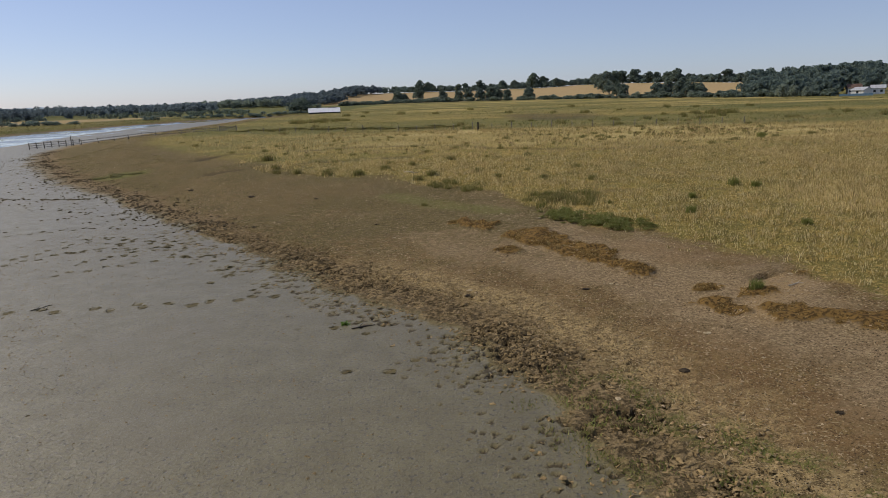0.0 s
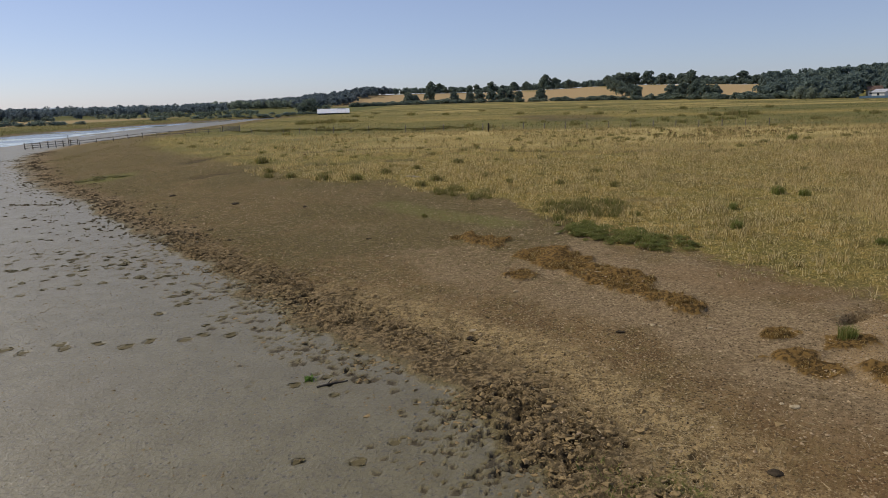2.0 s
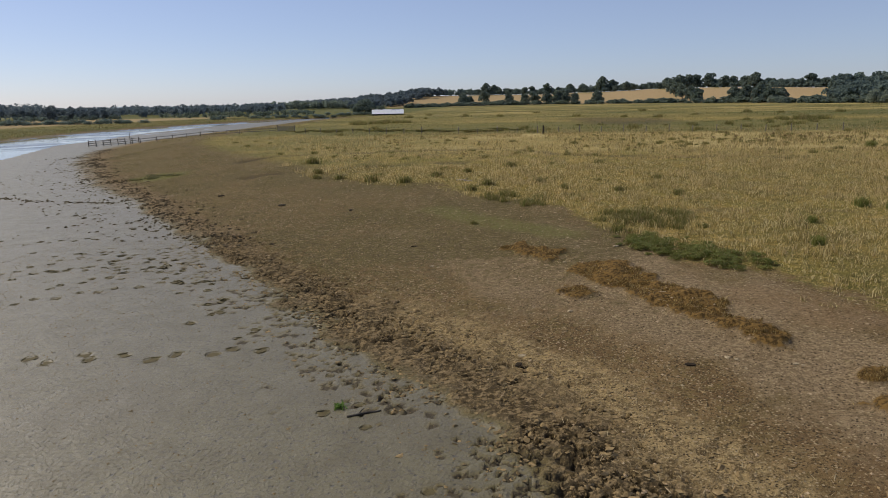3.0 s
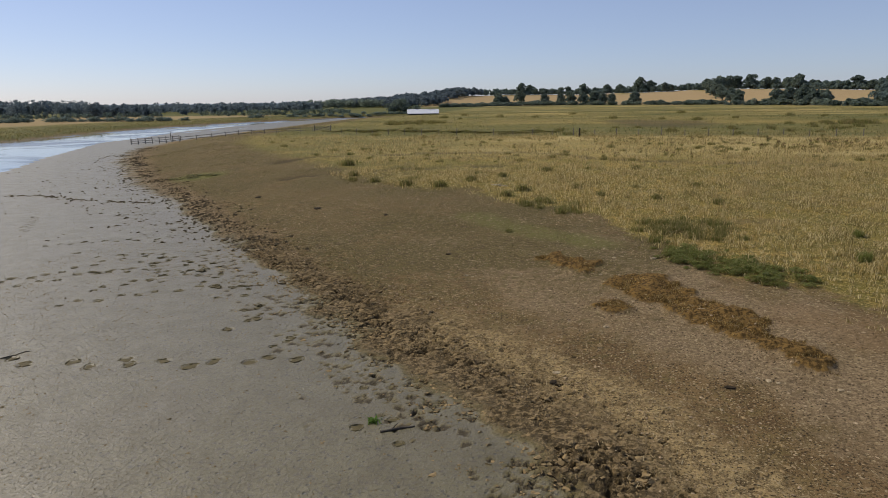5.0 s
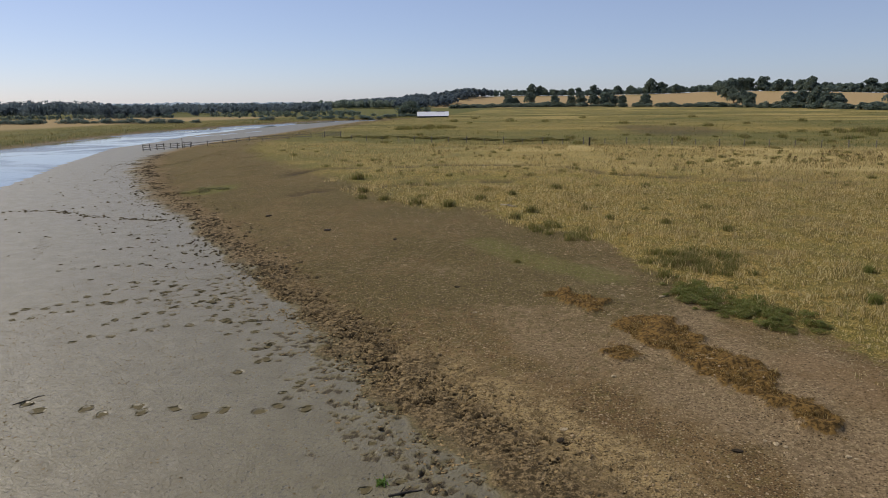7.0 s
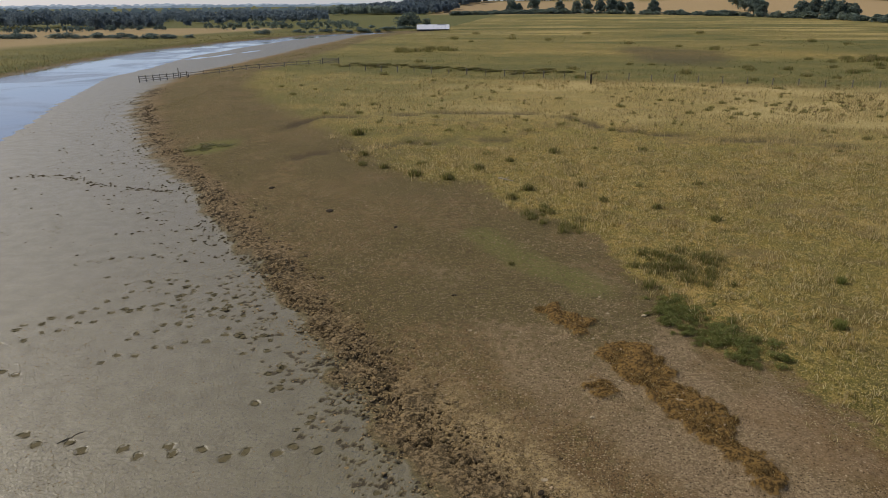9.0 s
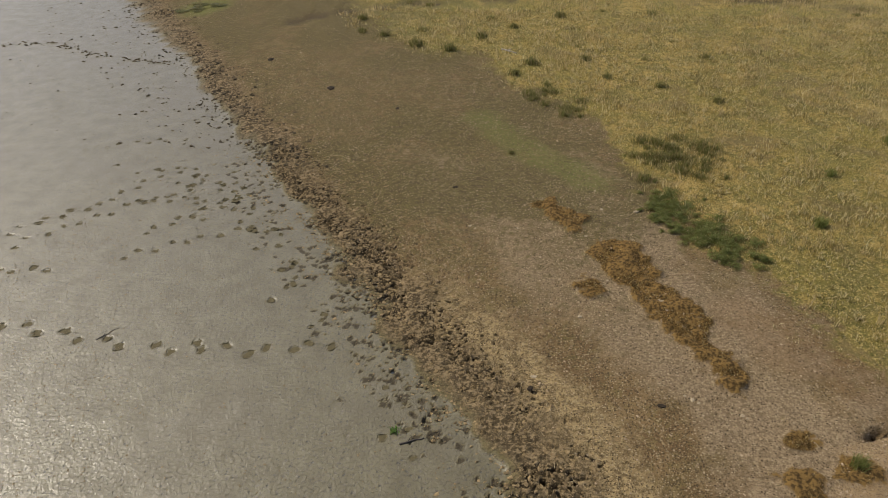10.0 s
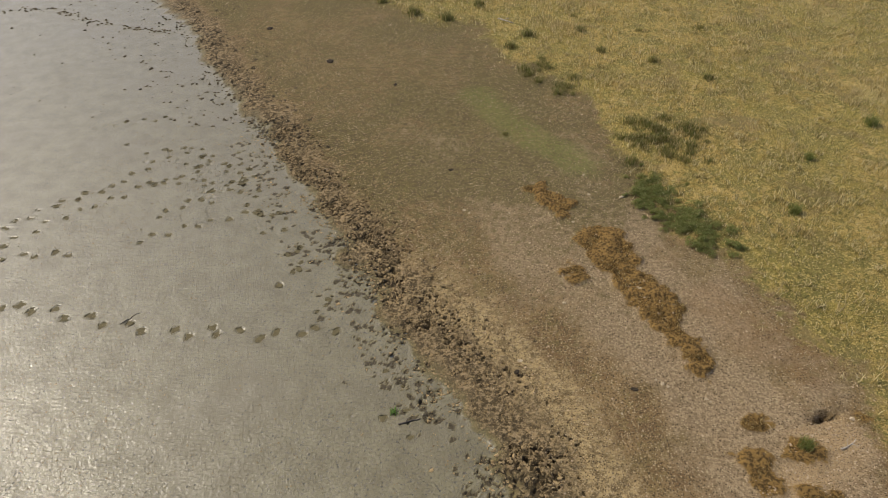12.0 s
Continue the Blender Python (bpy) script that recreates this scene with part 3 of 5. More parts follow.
M_MOSS = foliage("rusty_moss_and_sedge", (0.135, 0.088, 0.030), (0.430, 0.285, 0.094), (0.540, 0.410, 0.165), 0.15, 2.2)
M_NETTLE = foliage("nettle_leaves", (0.155, 0.176, 0.043), (0.310, 0.328, 0.092), (0.34, 0.27, 0.10), 0.12, thin=0.5)
M_DOCK = foliage("dark_rush_leaves", (0.130, 0.138, 0.036), (0.270, 0.256, 0.075), (0.36, 0.28, 0.12), 0.3, thin=0.5)
M_DOCKHEAD = foliage("brown_dock_heads", (0.11, 0.066, 0.028), (0.20, 0.125, 0.055))
M_SPRIG = foliage("fresh_green_weed", (0.117, 0.210, 0.039), (0.234, 0.357, 0.078))
# tree and wood leaves lightened and blued to carry the haze of distance
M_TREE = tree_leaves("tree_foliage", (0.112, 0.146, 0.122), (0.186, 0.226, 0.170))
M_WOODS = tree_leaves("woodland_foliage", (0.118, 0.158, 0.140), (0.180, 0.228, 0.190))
# bluest set: haze of the farthest woods painted into the leaf colour
M_FARWOODS = tree_leaves("haze_tinted_far_foliage", (0.128, 0.164, 0.182), (0.160, 0.200, 0.216), 0.5)
# silvery leaves, paled further in colour to imitate distance haze
M_SILVERHAZE = tree_leaves("silvery_haze_foliage", (0.190, 0.230, 0.185), (0.270, 0.310, 0.240))


def water_material():
    m = Nodes("calm_river_water", 0.06, 0.5)
    m.colour(m.mix(m.span(m.noise(0.06, 3), 0.4, 0.6), (0.13, 0.135, 0.115), (0.16, 0.155, 0.125)))
    m.bump(m.math("ADD", m.noise(1.1, 3), m.math("MULTIPLY", m.noise(5.0, 3), 0.4)), 0.14, 0.03)
    m.gloss(m.span(m.noise(0.045, 3, warp=0.6), 0.42, 0.60, 0.05, 0.22))
    return m.mat


M_WATER = water_material()


# emits its own colour, which has the haze of distance painted in
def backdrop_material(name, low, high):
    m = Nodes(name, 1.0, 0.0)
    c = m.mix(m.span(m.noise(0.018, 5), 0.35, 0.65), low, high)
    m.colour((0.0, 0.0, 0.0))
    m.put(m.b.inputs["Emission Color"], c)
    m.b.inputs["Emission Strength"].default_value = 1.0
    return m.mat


# ------------------------------------------------------------------ ground sheet
def axis(core0, core1, fine, mid0, mid1, mid_step, end0, end1):
    out = list(np.arange(core0, core1, fine))
    for sign, start, mid, end in ((1, core1, mid1, end1), (-1, core0, mid0, end0)):
        p, s, run = start, fine, []
        while sign * (end - p) > 0:
            run.append(p)
            s = min(s * 1.06, mid_step) if sign * (mid - p) > 0 else s * 1.16
            p += sign * s
        run.append(end)
        out = out + run if sign > 0 else sorted(run) + out
    return np.unique(np.round(out, 4))


def hoof_prints():
    """Trails and trampled places on the mud: x, y, radius, depth."""
    p = []
    trails = [([(-22.9, 26.4), (-18.5, 26.3), (-16.4, 26.1), (-14.4, 25.9), (-12.2, 26.3), (-9.6, 26.4), (-6.7, 27.4)], 0.85, 0.18),
              ([(-26.8, 31.7), (-25.1, 34.4), (-23.1, 36.3), (-22.2, 38.5), (-21.0, 41.6)], 0.7, 0.14),
              ([(-25.9, 30.4), (-24.2, 33.2), (-22.6, 35.0), (-20.4, 37.8)], 0.8, 0.14),
              ([(-25.2, 29.6), (-23.7, 30.0), (-21.7, 30.4)], 0.8, 0.14),
              ([(-19.1, 31.9), (-16.8, 33.5), (-15.3, 34.5), (-13.4, 35.3)], 0.75, 0.14),
              ([(-19.2, 33.9), (-18.0, 35.4), (-16.5, 37.3), (-14.5, 38.2)], 0.75, 0.14),
              ([(-28.2, 42.9), (-24.8, 44.4), (-21.3, 45.9)], 0.6, 0.11),
              ([(-36.4, 52.4), (-33.9, 48.6), (-32.4, 46.4)], 0.6, 0.12),
              ([(-30.5, 53.2), (-27.2, 54.5)], 0.6, 0.12)]
    for t, stride, size in trails:
        side = 1
        for (ax, ay), (bx, by) in zip(t[:-1], t[1:]):
            length = math.hypot(bx - ax, by - ay)
            for i in range(max(1, round(length / stride))):
                u = (i + 0.4 * rng.random()) * stride / length
                side = -side
                nx, ny = -(by - ay) / length, (bx - ax) / length
                off = side * 0.2 + 0.06 * rng.standard_normal()
                p.append((ax + u * (bx - ax) + nx * off, ay + u * (by - ay) + ny * off, size + 0.05 * rng.random(), 0.05))
    for cx, cy, sx, sy, n in ((-18, 40, 2.4, 2.0, 70), (-15.5, 38, 1.2, 1.4, 36), (-12.2, 35.4, 1.0, 1.0, 26), (-10.2, 32.2, 0.8, 1.2, 34), (-4.4, 24.9, 0.8, 0.6, 10), (-2.6, 23.5, 0.8, 0.6, 16),
                              (-7.4, 29.4, 0.8, 0.8, 20), (-0.9, 19.5, 1.3, 0.7, 7)):
        for i in range(n):
            p.append((cx + sx * rng.standard_normal(), cy + sy * rng.standard_normal(), 0.11 + 0.07 * rng.random(), 0.05 if rng.random() < 0.6 else 0.03))
    return p


def print_shells(prints):
    """The broken edge and the smooth wet floor of each clear hoof print on the mud."""
    v, rim, floor = [], [], []
    k = 16
    for px, py, r, deep in prints:
        ang, base = rng.random() * math.pi, len(v)
        shape = 1 + 0.12 * np.sin(2 * np.pi * np.arange(k) / k * rng.integers(2, 4) + 6.3 * rng.random())
        for radius, z, jag in ((1.16, 0.008, 0.10), (1.02, -0.020, 0.07), (0.0, -0.026, 0.0)):
            for i in range(k if radius else 1):
                a = 2 * math.pi * i / k
                q = radius * shape[i] * (1 + jag * rng.standard_normal())
                dx, dy = r * 1.15 * q * math.cos(a), r * 0.88 * q * math.sin(a)
                v.append((px + dx * math.cos(ang) - dy * math.sin(ang), py + dx * math.sin(ang) + dy * math.cos(ang), z + 0.3 * jag * 0.1 * rng.standard_normal()))
        for i in range(k):
            j = (i + 1) % k
            rim += [(base + i, base + j, base + k + j), (base + i, base + k + j, base + k + i)]
            floor.append((base + k + i, base + k + j, base + 2 * k))
    edge = mesh_of("hoof_prints", v, rim + floor, M_PRINT, False)
    edge.materials.append(M_PRINT_FLOOR)
    edge.polygons.foreach_set("material_index", np.array([0] * len(rim) + [1] * len(floor), np.int32))
    tagged(new("hoof_prints", edge), "trails of deep hoof prints in wet river mud", "hoof prints", kind="stuff")


def build_ground():
    xs = axis(-24, 9, 0.075, -165, 75, 2.0, -4500, 4500)
    ys = axis(12, 43, 0.075, -30, 395, 2.3, -900, 4800)
    gx, gy = np.meshgrid(xs, ys)
    z = zones(gx, gy)
    h = z["z"].copy()
    churn = z["churn"].copy()
    mud_n = fbm(gx, gy, 0.55, 101) - 0.5
    h += z["mud"] * (0.022 * mud_n + 0.015 * (fbm(gx, gy, 2.5, 103) - 0.5))
    h += churn * (0.14 * (fbm(gx, gy, 0.24, 107, 2) - 0.5)) + 0.10 * step(0.2, 1.5, z["near_r"]) * step(4.5, 2.0, z["near_r"]) * (fbm(gx, gy, 0.3, 108, 2) - 0.5)
    h += z["litter"] * 0.06 * (fbm(gx, gy, 0.4, 109, 2) - 0.5)
    h += z["moss"] * (0.34 * (fbm(gx, gy, 0.6, 113, 2) - 0.42) + 0.10 * (fbm(gx, gy, 0.2, 114, 2) - 0.5))
    prints = hoof_prints()
    core = SHORE[3:17]
    for (ax, ay), (bx, by) in zip(core[:-1], core[1:]):   # the trampled margin
        length = math.hypot(bx - ax, by - ay)
        nx, ny = (by - ay) / length, -(bx - ax) / length
        for mean, sd, each, small, big, deep in ((0.8, 1.0, 110, 0.045, 0.07, 0.08), (-0.9, 1.0, 26, 0.045, 0.07, 0.05)):
            n = int(length * each)
            u, d = rng.random(n), rng.normal(mean, sd, n)
            qx, qy = ax + u * (bx - ax) + nx * d, ay + u * (by - ay) + ny * d
            ok = rng.random(n) < step(0.40, 0.56, fbm(qx, qy, 1.5, 251))
            for x, y in zip(qx[ok], qy[ok]):
                prints.append((x, y, small + big * rng.random() ** 1.5, deep * (0.7 + 0.7 * rng.random())))
    # pit mask for the colour: wet mud and painted shade together
    wet_shade_mark = np.zeros_like(h)
    for px, py, r, deep in prints:
        if deep == 0.05:
            r, deep = r * 0.98, 0.045
        i0, i1 = np.searchsorted(xs, (px - 2.2 * r, px + 2.2 * r))
        j0, j1 = np.searchsorted(ys, (py - 2.2 * r, py + 2.2 * r))
        if i1 - i0 < 3 or j1 - j0 < 3:
            continue
        ang = rng.random() * math.pi
        dx, dy = gx[j0:j1, i0:i1] - px, gy[j0:j1, i0:i1] - py
        q = np.hypot((dx * math.cos(ang) + dy * math.sin(ang)) / (r * 1.15), (-dx * math.sin(ang) + dy * math.cos(ang)) / (r * 0.85))
        turn, lobes = rng.random() * 6.3, rng.integers(2, 5)
        q = q * (1 + 0.22 * np.sin(lobes * np.arctan2(dy, dx) + turn))
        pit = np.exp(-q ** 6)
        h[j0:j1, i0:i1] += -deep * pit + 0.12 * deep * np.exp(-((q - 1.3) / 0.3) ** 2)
        wet_shade_mark[j0:j1, i0:i1] = np.maximum(wet_shade_mark[j0:j1, i0:i1], pit)
    churn = np.maximum(churn, 0.6 * wet_shade_mark * (z["near"] > -3.5))
    clear = [p for p in prints if p[3] == 0.05 and 11 < p[1] < 56]
    off = zones([p[0] for p in clear], [p[1] for p in clear])["near_r"]
    print_shells([p for p, d in zip(clear, off) if d < -2.2])
    churn = np.maximum(churn, z["hole"])
    v = np.stack([gx, gy, h], -1).reshape(-1, 3)
    ny, nx = gx.shape
    k = np.arange(ny * nx).reshape(ny, nx)
    f = np.stack([k[:-1, :-1], k[:-1, 1:], k[1:, 1:], k[1:, :-1]], -1).reshape(-1, 4)
    me = mesh_of("ground", v, f, M_GROUND, True)
    one = np.ones(v.shape[0])
    for name, keys in (("zone_a", (z["grass"], churn, z["moss"])), ("zone_b", (z["mud"], z["litter"], z["algae"])),
                       ("zone_c", (z["shell"], z["rut"], z["crop"])), ("zone_d", (z["tall"], z["green"], z["turf"]))):
        a = me.attributes.new(name, "FLOAT_COLOR", "POINT")
        last = np.ravel({"zone_a": z["gravel"], "zone_b": wet_shade_mark * (z["near"] > -3.5), "zone_d": z["russet"]}.get(name, one))
        a.data.foreach_set("color", np.stack([np.ravel(q) for q in keys] + [last], 1).astype(np.float32).ravel())
    return tagged(new("ground", me), "tidal river mud, trodden bank and dry marsh pasture", "ground", kind="structure")


build_ground()

# river
wx, wy = np.meshgrid(np.linspace(-320, -4, 80), np.linspace(-100, 420, 120))
wk = np.arange(wx.size).reshape(wx.shape)
water_me = mesh_of("river_water", np.stack([wx, wy, np.full_like(wx, -0.12)], -1).reshape(-1, 3),
                   np.stack([wk[:-1, :-1], wk[:-1, 1:], wk[1:, 1:], wk[1:, :-1]], -1).reshape(-1, 4), M_WATER, True)
tagged(new("water", water_me), "calm pale blue river water between mud banks", "river", kind="structure")

# far ridges and the valley's tree line: glowing strips, blue haze painted in
def skyline(s, step_len, h0, h1, seed):
    """A scalloped line of tree tops along a distance s."""
    r = np.random.default_rng(seed)
    top = np.zeros_like(s)
    for c in np.arange(s.min() - 20, s.max() + 20, step_len):
        h, w, c = r.uniform(h0, h1), step_len * r.uniform(0.5, 0.95), c + r.normal(0, step_len * 0.3)
        q = np.abs(s - c) / w
        top = np.maximum(top, np.where(q < 1, h * (0.3 + 0.7 * np.sqrt(np.clip(1 - q * q, 0, 1))), 0))
    return top


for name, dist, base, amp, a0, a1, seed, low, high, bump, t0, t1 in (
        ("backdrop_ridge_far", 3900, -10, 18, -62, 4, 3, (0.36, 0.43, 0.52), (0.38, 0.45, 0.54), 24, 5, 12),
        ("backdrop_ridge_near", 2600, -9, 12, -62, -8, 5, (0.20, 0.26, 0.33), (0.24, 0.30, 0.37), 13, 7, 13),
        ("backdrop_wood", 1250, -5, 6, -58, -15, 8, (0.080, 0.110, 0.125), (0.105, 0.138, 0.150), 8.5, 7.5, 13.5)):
    az = np.radians(np.linspace(a0, a1, 2600))
    s = az * dist
    top = base + amp * fbm(s, s * 0, 420, seed, 3) + skyline(s, bump, t0, t1, seed) + 1.6 * fbm(s, s * 0, 2.5, seed + 9, 2)
    bx, by = dist * np.sin(az), dist * np.cos(az)
    v = np.concatenate([np.stack([bx, by, bx * 0 - 5], 1), np.stack([bx, by, top], 1)])
    n = len(az)
    i = np.arange(n - 1)
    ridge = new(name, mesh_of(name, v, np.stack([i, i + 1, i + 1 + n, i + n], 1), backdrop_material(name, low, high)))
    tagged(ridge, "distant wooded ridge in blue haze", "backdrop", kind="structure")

# ------------------------------------------------------------------ sampling over the plan
def spread(n, x0, x1, y0, y1, keep, first=None):
    """n places in a rectangle, thinned by keep(zones): a chance in 0..1 for each place. first: a rough test of the place alone."""
    x, y = rng.uniform(x0, x1, n), rng.uniform(y0, y1, n)
    if first:
        ok = first(x, y)
        x, y = x[ok], y[ok]
        n = len(x)
    z = zones(x, y)
    ok = rng.random(n) < keep(z, x, y)
    return x[ok], y[ok], z["z"][ok], {k: v[ok] for k, v in z.items()}


def along_shore(n, y0, y1, mean, sd):
    """n places scattered about the water's edge line, between two northings."""
    m = n * (16 if y1 < 60 else 12)
    x, y = rng.uniform(-24 if y1 < 60 else -90, 8, m), rng.uniform(y0, y1, m)
    d = signed(x, y, SHORE, SHORE_BACK)
    w = np.exp(-0.5 * ((d + 1.4 * (fbm(x, y, 4, 41) - 0.5) - mean) / sd) ** 2)
    ok = np.flatnonzero(rng.random(len(x)) < w * (0.12 + 0.88 * step(0.36, 0.60, fbm(x, y, 1.1, 45))))[:n]
    return x[ok], y[ok], d[ok]


def stuff(name, me, label, category):
    return tagged(new(name, me), label, category, kind="stuff")


# clods of the trampled margin
x, y, d = along_shore(6000, 9, 46, 0.7, 1.0)
stuff("mud_clods", lumps("mud_clods", x, y, ground_z(x, y) - 0.012, 0.015 + 0.045 * rng.random(len(x)) ** 2, 0.6, M_CLOD, 0.5),
      "dark wet clods of trampled mud at the bank's edge", "mud clods")
x, y, d = along_shore(5500, 9, 44, 1.8, 1.6)
stuff("dry_clods", lumps("dry_clods", x, y, ground_z(x, y) - 0.01, 0.02 + 0.06 * rng.random(len(x)) ** 2, 0.55, M_CLOD_DRY, 0.5),
      "crumbled dry brown clods on the trodden bank", "mud clods")
x, y, d = along_shore(12000, 42, 130, 0.5, 1.2)
stuff("far_mud_clods", lumps("far_mud_clods", x, y, ground_z(x, y), 0.04 + 0.10 * rng.random(len(x)) ** 2.5, 0.6, M_CLOD_WET, level=1),
      "dark clods of trampled mud along the river bank", "mud clods")
x, y, z, q = spread(9000, -72, -14, 44, 115, lambda z, x, y: (z["near"] < -0.5) * np.exp(z["near"] / 5.5) * (0.25 + 0.75 * step(0.45, 0.6, fbm(x, y, 3, 211))))
keep = slice(0, 2600)
stuff("scattered_mud_lumps", lumps("scattered_mud_lumps", x[keep], y[keep], z[keep], 0.05 + 0.10 * rng.random(len(x[keep])) ** 2, 0.5, M_CLOD_WET),
      "small dark lumps scattered over the river mud", "mud clods")
trail = [(-50, 62), (-44.6, 63.6), (-39.6, 61.1), (-34.7, 59.8), (-31.0, 59.4)]
tx, ty = [], []
for (ax, ay), (bx, by) in zip(trail[:-1], trail[1:]):
    u = rng.random(24)
    tx.append(ax + u * (bx - ax) + 0.28 * rng.standard_normal(24)), ty.append(ay + u * (by - ay) + 0.28 * rng.standard_normal(24))
x, y = np.concatenate(tx), np.concatenate(ty)
stuff("hoof_trail_lumps", lumps("hoof_trail_lumps", x, y, ground_z(x, y), 0.07 + 0.09 * rng.random(len(x)), 0.5, M_CLOD_WET),
      "dark lumps along a hoof trail over the mud", "mud clods")
x, y, z, q = spread(24000, -25, 4, 11, 44, lambda z, x, y: (z["near"] < -1) * (0.15 + 0.6 * step(-8, -20, x) + 0.3 * step(0.5, 0.6, fbm(x, y, 2, 213))))
stuff("mud_crumbs", lumps("mud_crumbs", x, y, z, 0.012 + 0.035 * rng.random(len(x)) ** 3, 0.5, M_CLOD, level=0),
      "fine dark crumbs on the smooth river mud", "mud crumbs")

# chips, straw and small stones on the bare bank
bank = lambda z, x, y: (z["near"] > 1.2) * (z["grass"] < 0.6) * (0.35 + 0.65 * step(0.45, 0.6, fbm(x, y, 3, 217)))
x, y, z, q = spread(30000, -20, 16, 10, 60, bank)
stuff("stone_chips", lumps("stone_chips", x, y, z + 0.004, 0.012 + 0.045 * rng.random(len(x)) ** 4, 0.5, M_CHIP, level=0),
      "small pale chips and shells scattered on bare soil", "stone chips")
x, y, z, q = spread(8000, -60, 4, 46, 110, lambda z, x, y: (z["near"] > 1.0) * (z["grass"] < 0.6))
stuff("upper_bank_chips", lumps("upper_bank_chips", x, y, z + 0.004, 0.02 + 0.06 * rng.random(len(x)) ** 4, 0.5, M_CHIP, level=0),
      "small pale chips on the grazed upper bank", "stone chips")
x, y, z, q = spread(5200, 9, 15, 20, 26, lambda z, x, y: z["shell"] ** 0.7)
stuff("shell_chips", lumps("shell_chips", x, y, z + 0.006, 0.012 + 0.035 * rng.random(len(x)) ** 2, 0.45, M_CHIP, level=0),
      "pale broken shells washed out below a burrow", "shell chips")
x, y, z, q = spread(9000, -16, 16, 10, 50, bank)
stuff("straw_bits", lumps("straw_bits", x, y, z + 0.012, 0.008 + 0.004 * rng.random(len(x)), 0.8, M_STRAW, 0.1, 0, 7 + 12 * rng.random(len(x))),
      "bits of dry straw lying on trodden soil", "straw")
x, y, z, q = spread(16000, -8, 14, 9, 36, lambda z, x, y: z["litter"] * (0.4 + 0.6 * step(0.4, 0.6, fbm(x, y, 0.8, 219))))
stuff("litter_blades", blades("litter_blades", x, y, z, 0.05 + 0.06 * rng.random(len(x)), 0.035, M_STRAW, 1.4, False),
      "short brown trodden stubble on the bank", "dry stubble")
x, y, z, q = spread(26000, 1.5, 12, 9, 20, lambda z, x, y: z["algae"])
stuff("bank_weed", blades("bank_weed", x, y, z, 0.03 + 0.06 * rng.random(len(x)), 0.05, M_WEED, 1.3, False),
      "low green saltmarsh weed on trampled mud", "weeds")

# moss and sedge along the gully
x, y, z, q = spread(300000, -1, 17, 17, 42, lambda z, x, y: z["moss"] ** 2 * (0.15 + 0.85 * step(0.42, 0.58, fbm(x, y, 0.6, 223))),
                    lambda x, y: np.min([line_distance(x, y, k) for k in MOSS], 0) < 1.9)
stuff("gully_moss", blades("gully_moss", x, y, z, 0.03 + 0.07 * rng.random(len(x)), 0.022, M_MOSS, 1.6),
      "rusty brown moss and sedge along a shallow gully", "moss")

# pasture
def tufted(x, y, each, wide):
    """Blade places bunched about tuft centres."""
    n = len(x)
    return np.repeat(x, each) + rng.normal(0, wide, n * each), np.repeat(y, each) + rng.normal(0, wide, n * each)


view = lambda x, y: step(-0.3, 0.0, 0.9 * y / 60 - np.abs(x) / 60)
x, y, z, q = spread(64000, -20, 50, 22, 76, lambda z, x, y: z["grass"] * (z["near"] > 6) * (0.35 + 0.65 * step(0.40, 0.58, fbm(x, y, 1.1, 227))) * view(x, y))
size = np.repeat(0.35 + 1.7 * step(0.3, 0.7, fbm(x, y, 0.7, 229)) * rng.random(len(x)), 6)
x, y = tufted(x, y, 6, 0.07)
stuff("pasture_grass", blades("pasture_grass", x, y, ground_z(x, y), (0.10 + 0.14 * rng.random(len(x))) * size, 0.03, M_GRASS, 0.9),
      "short dry olive and straw coloured pasture grass", "grass")
x, y, z, q = spread(34000, -24, 62, 24, 90, lambda z, x, y: np.maximum(0.9 * z["tall"], 0.75 * step(0.54, 0.68, fbm(x, y, 2.6, 233)) * (z["grass_d"] > 0.5)) * (z["near"] > 8) * view(x, y))
x, y = tufted(x, y, 6, 0.10)
stuff("tall_grass", blades("tall_grass", x, y, ground_z(x, y), 0.20 + 0.34 * rng.random(len(x)), 0.026, M_STRAWGRASS, 0.6),
      "tall bleached seeding grass in loose stands", "grass")
x, y, z, q = spread(210000, -80, 130, 76, 152, lambda z, x, y: z["grass"] * (z["near"] > 4) * step(0, 10, z["grass_d"]) * (0.2 + 0.8 * z["tall"]) * (0.12 + 0.88 * step(0.42, 0.58, fbm(x, y, 5.5, 239))) * step(0.05, -0.05, np.abs(x) / (y + 1) - 0.78))
stuff("marsh_grass", blades("marsh_grass", x, y, z, 0.2 + 0.36 * rng.random(len(x)), 0.06, M_TALL, 0.5, False),
      "belt of tall straw coloured marsh grass", "grass")
x, y, z, q = spread(90000, -80, 260, 136, 420, lambda z, x, y: (z["near"] > 6) * (z["crop"] < 0.1) * (0.1 + 0.9 * z["green"]) * (0.2 + 0.8 * step(0.5, 0.62, fbm(x, y, 9, 241))) * step(0.05, -0.05, np.abs(x) / (y + 1) - 0.72))
stuff("wet_meadow", blades("wet_meadow", x, y, z, 0.15 + 0.3 * rng.random(len(x)), 0.14, M_WETGRASS, 0.9, False),
      "green rushy growth of the wet meadow", "grass")
x, y, z, q = spread(150000, -60, 2, 34, 140, lambda z, x, y: z["turf"] * (z["grass"] < 0.7) * (0.3 + 0.7 * step(0.4, 0.6, fbm(x, y, 2, 243))),
                    lambda x, y: (np.abs(x + 1.0 * (y - 34) * 0.62) < 16))
stuff("bank_turf", blades("bank_turf", x, y, z, 0.04 + 0.08 * rng.random(len(x)), 0.04, M_TURF, 0.9, False),
      "thin grazed turf on the upper bank", "grass")
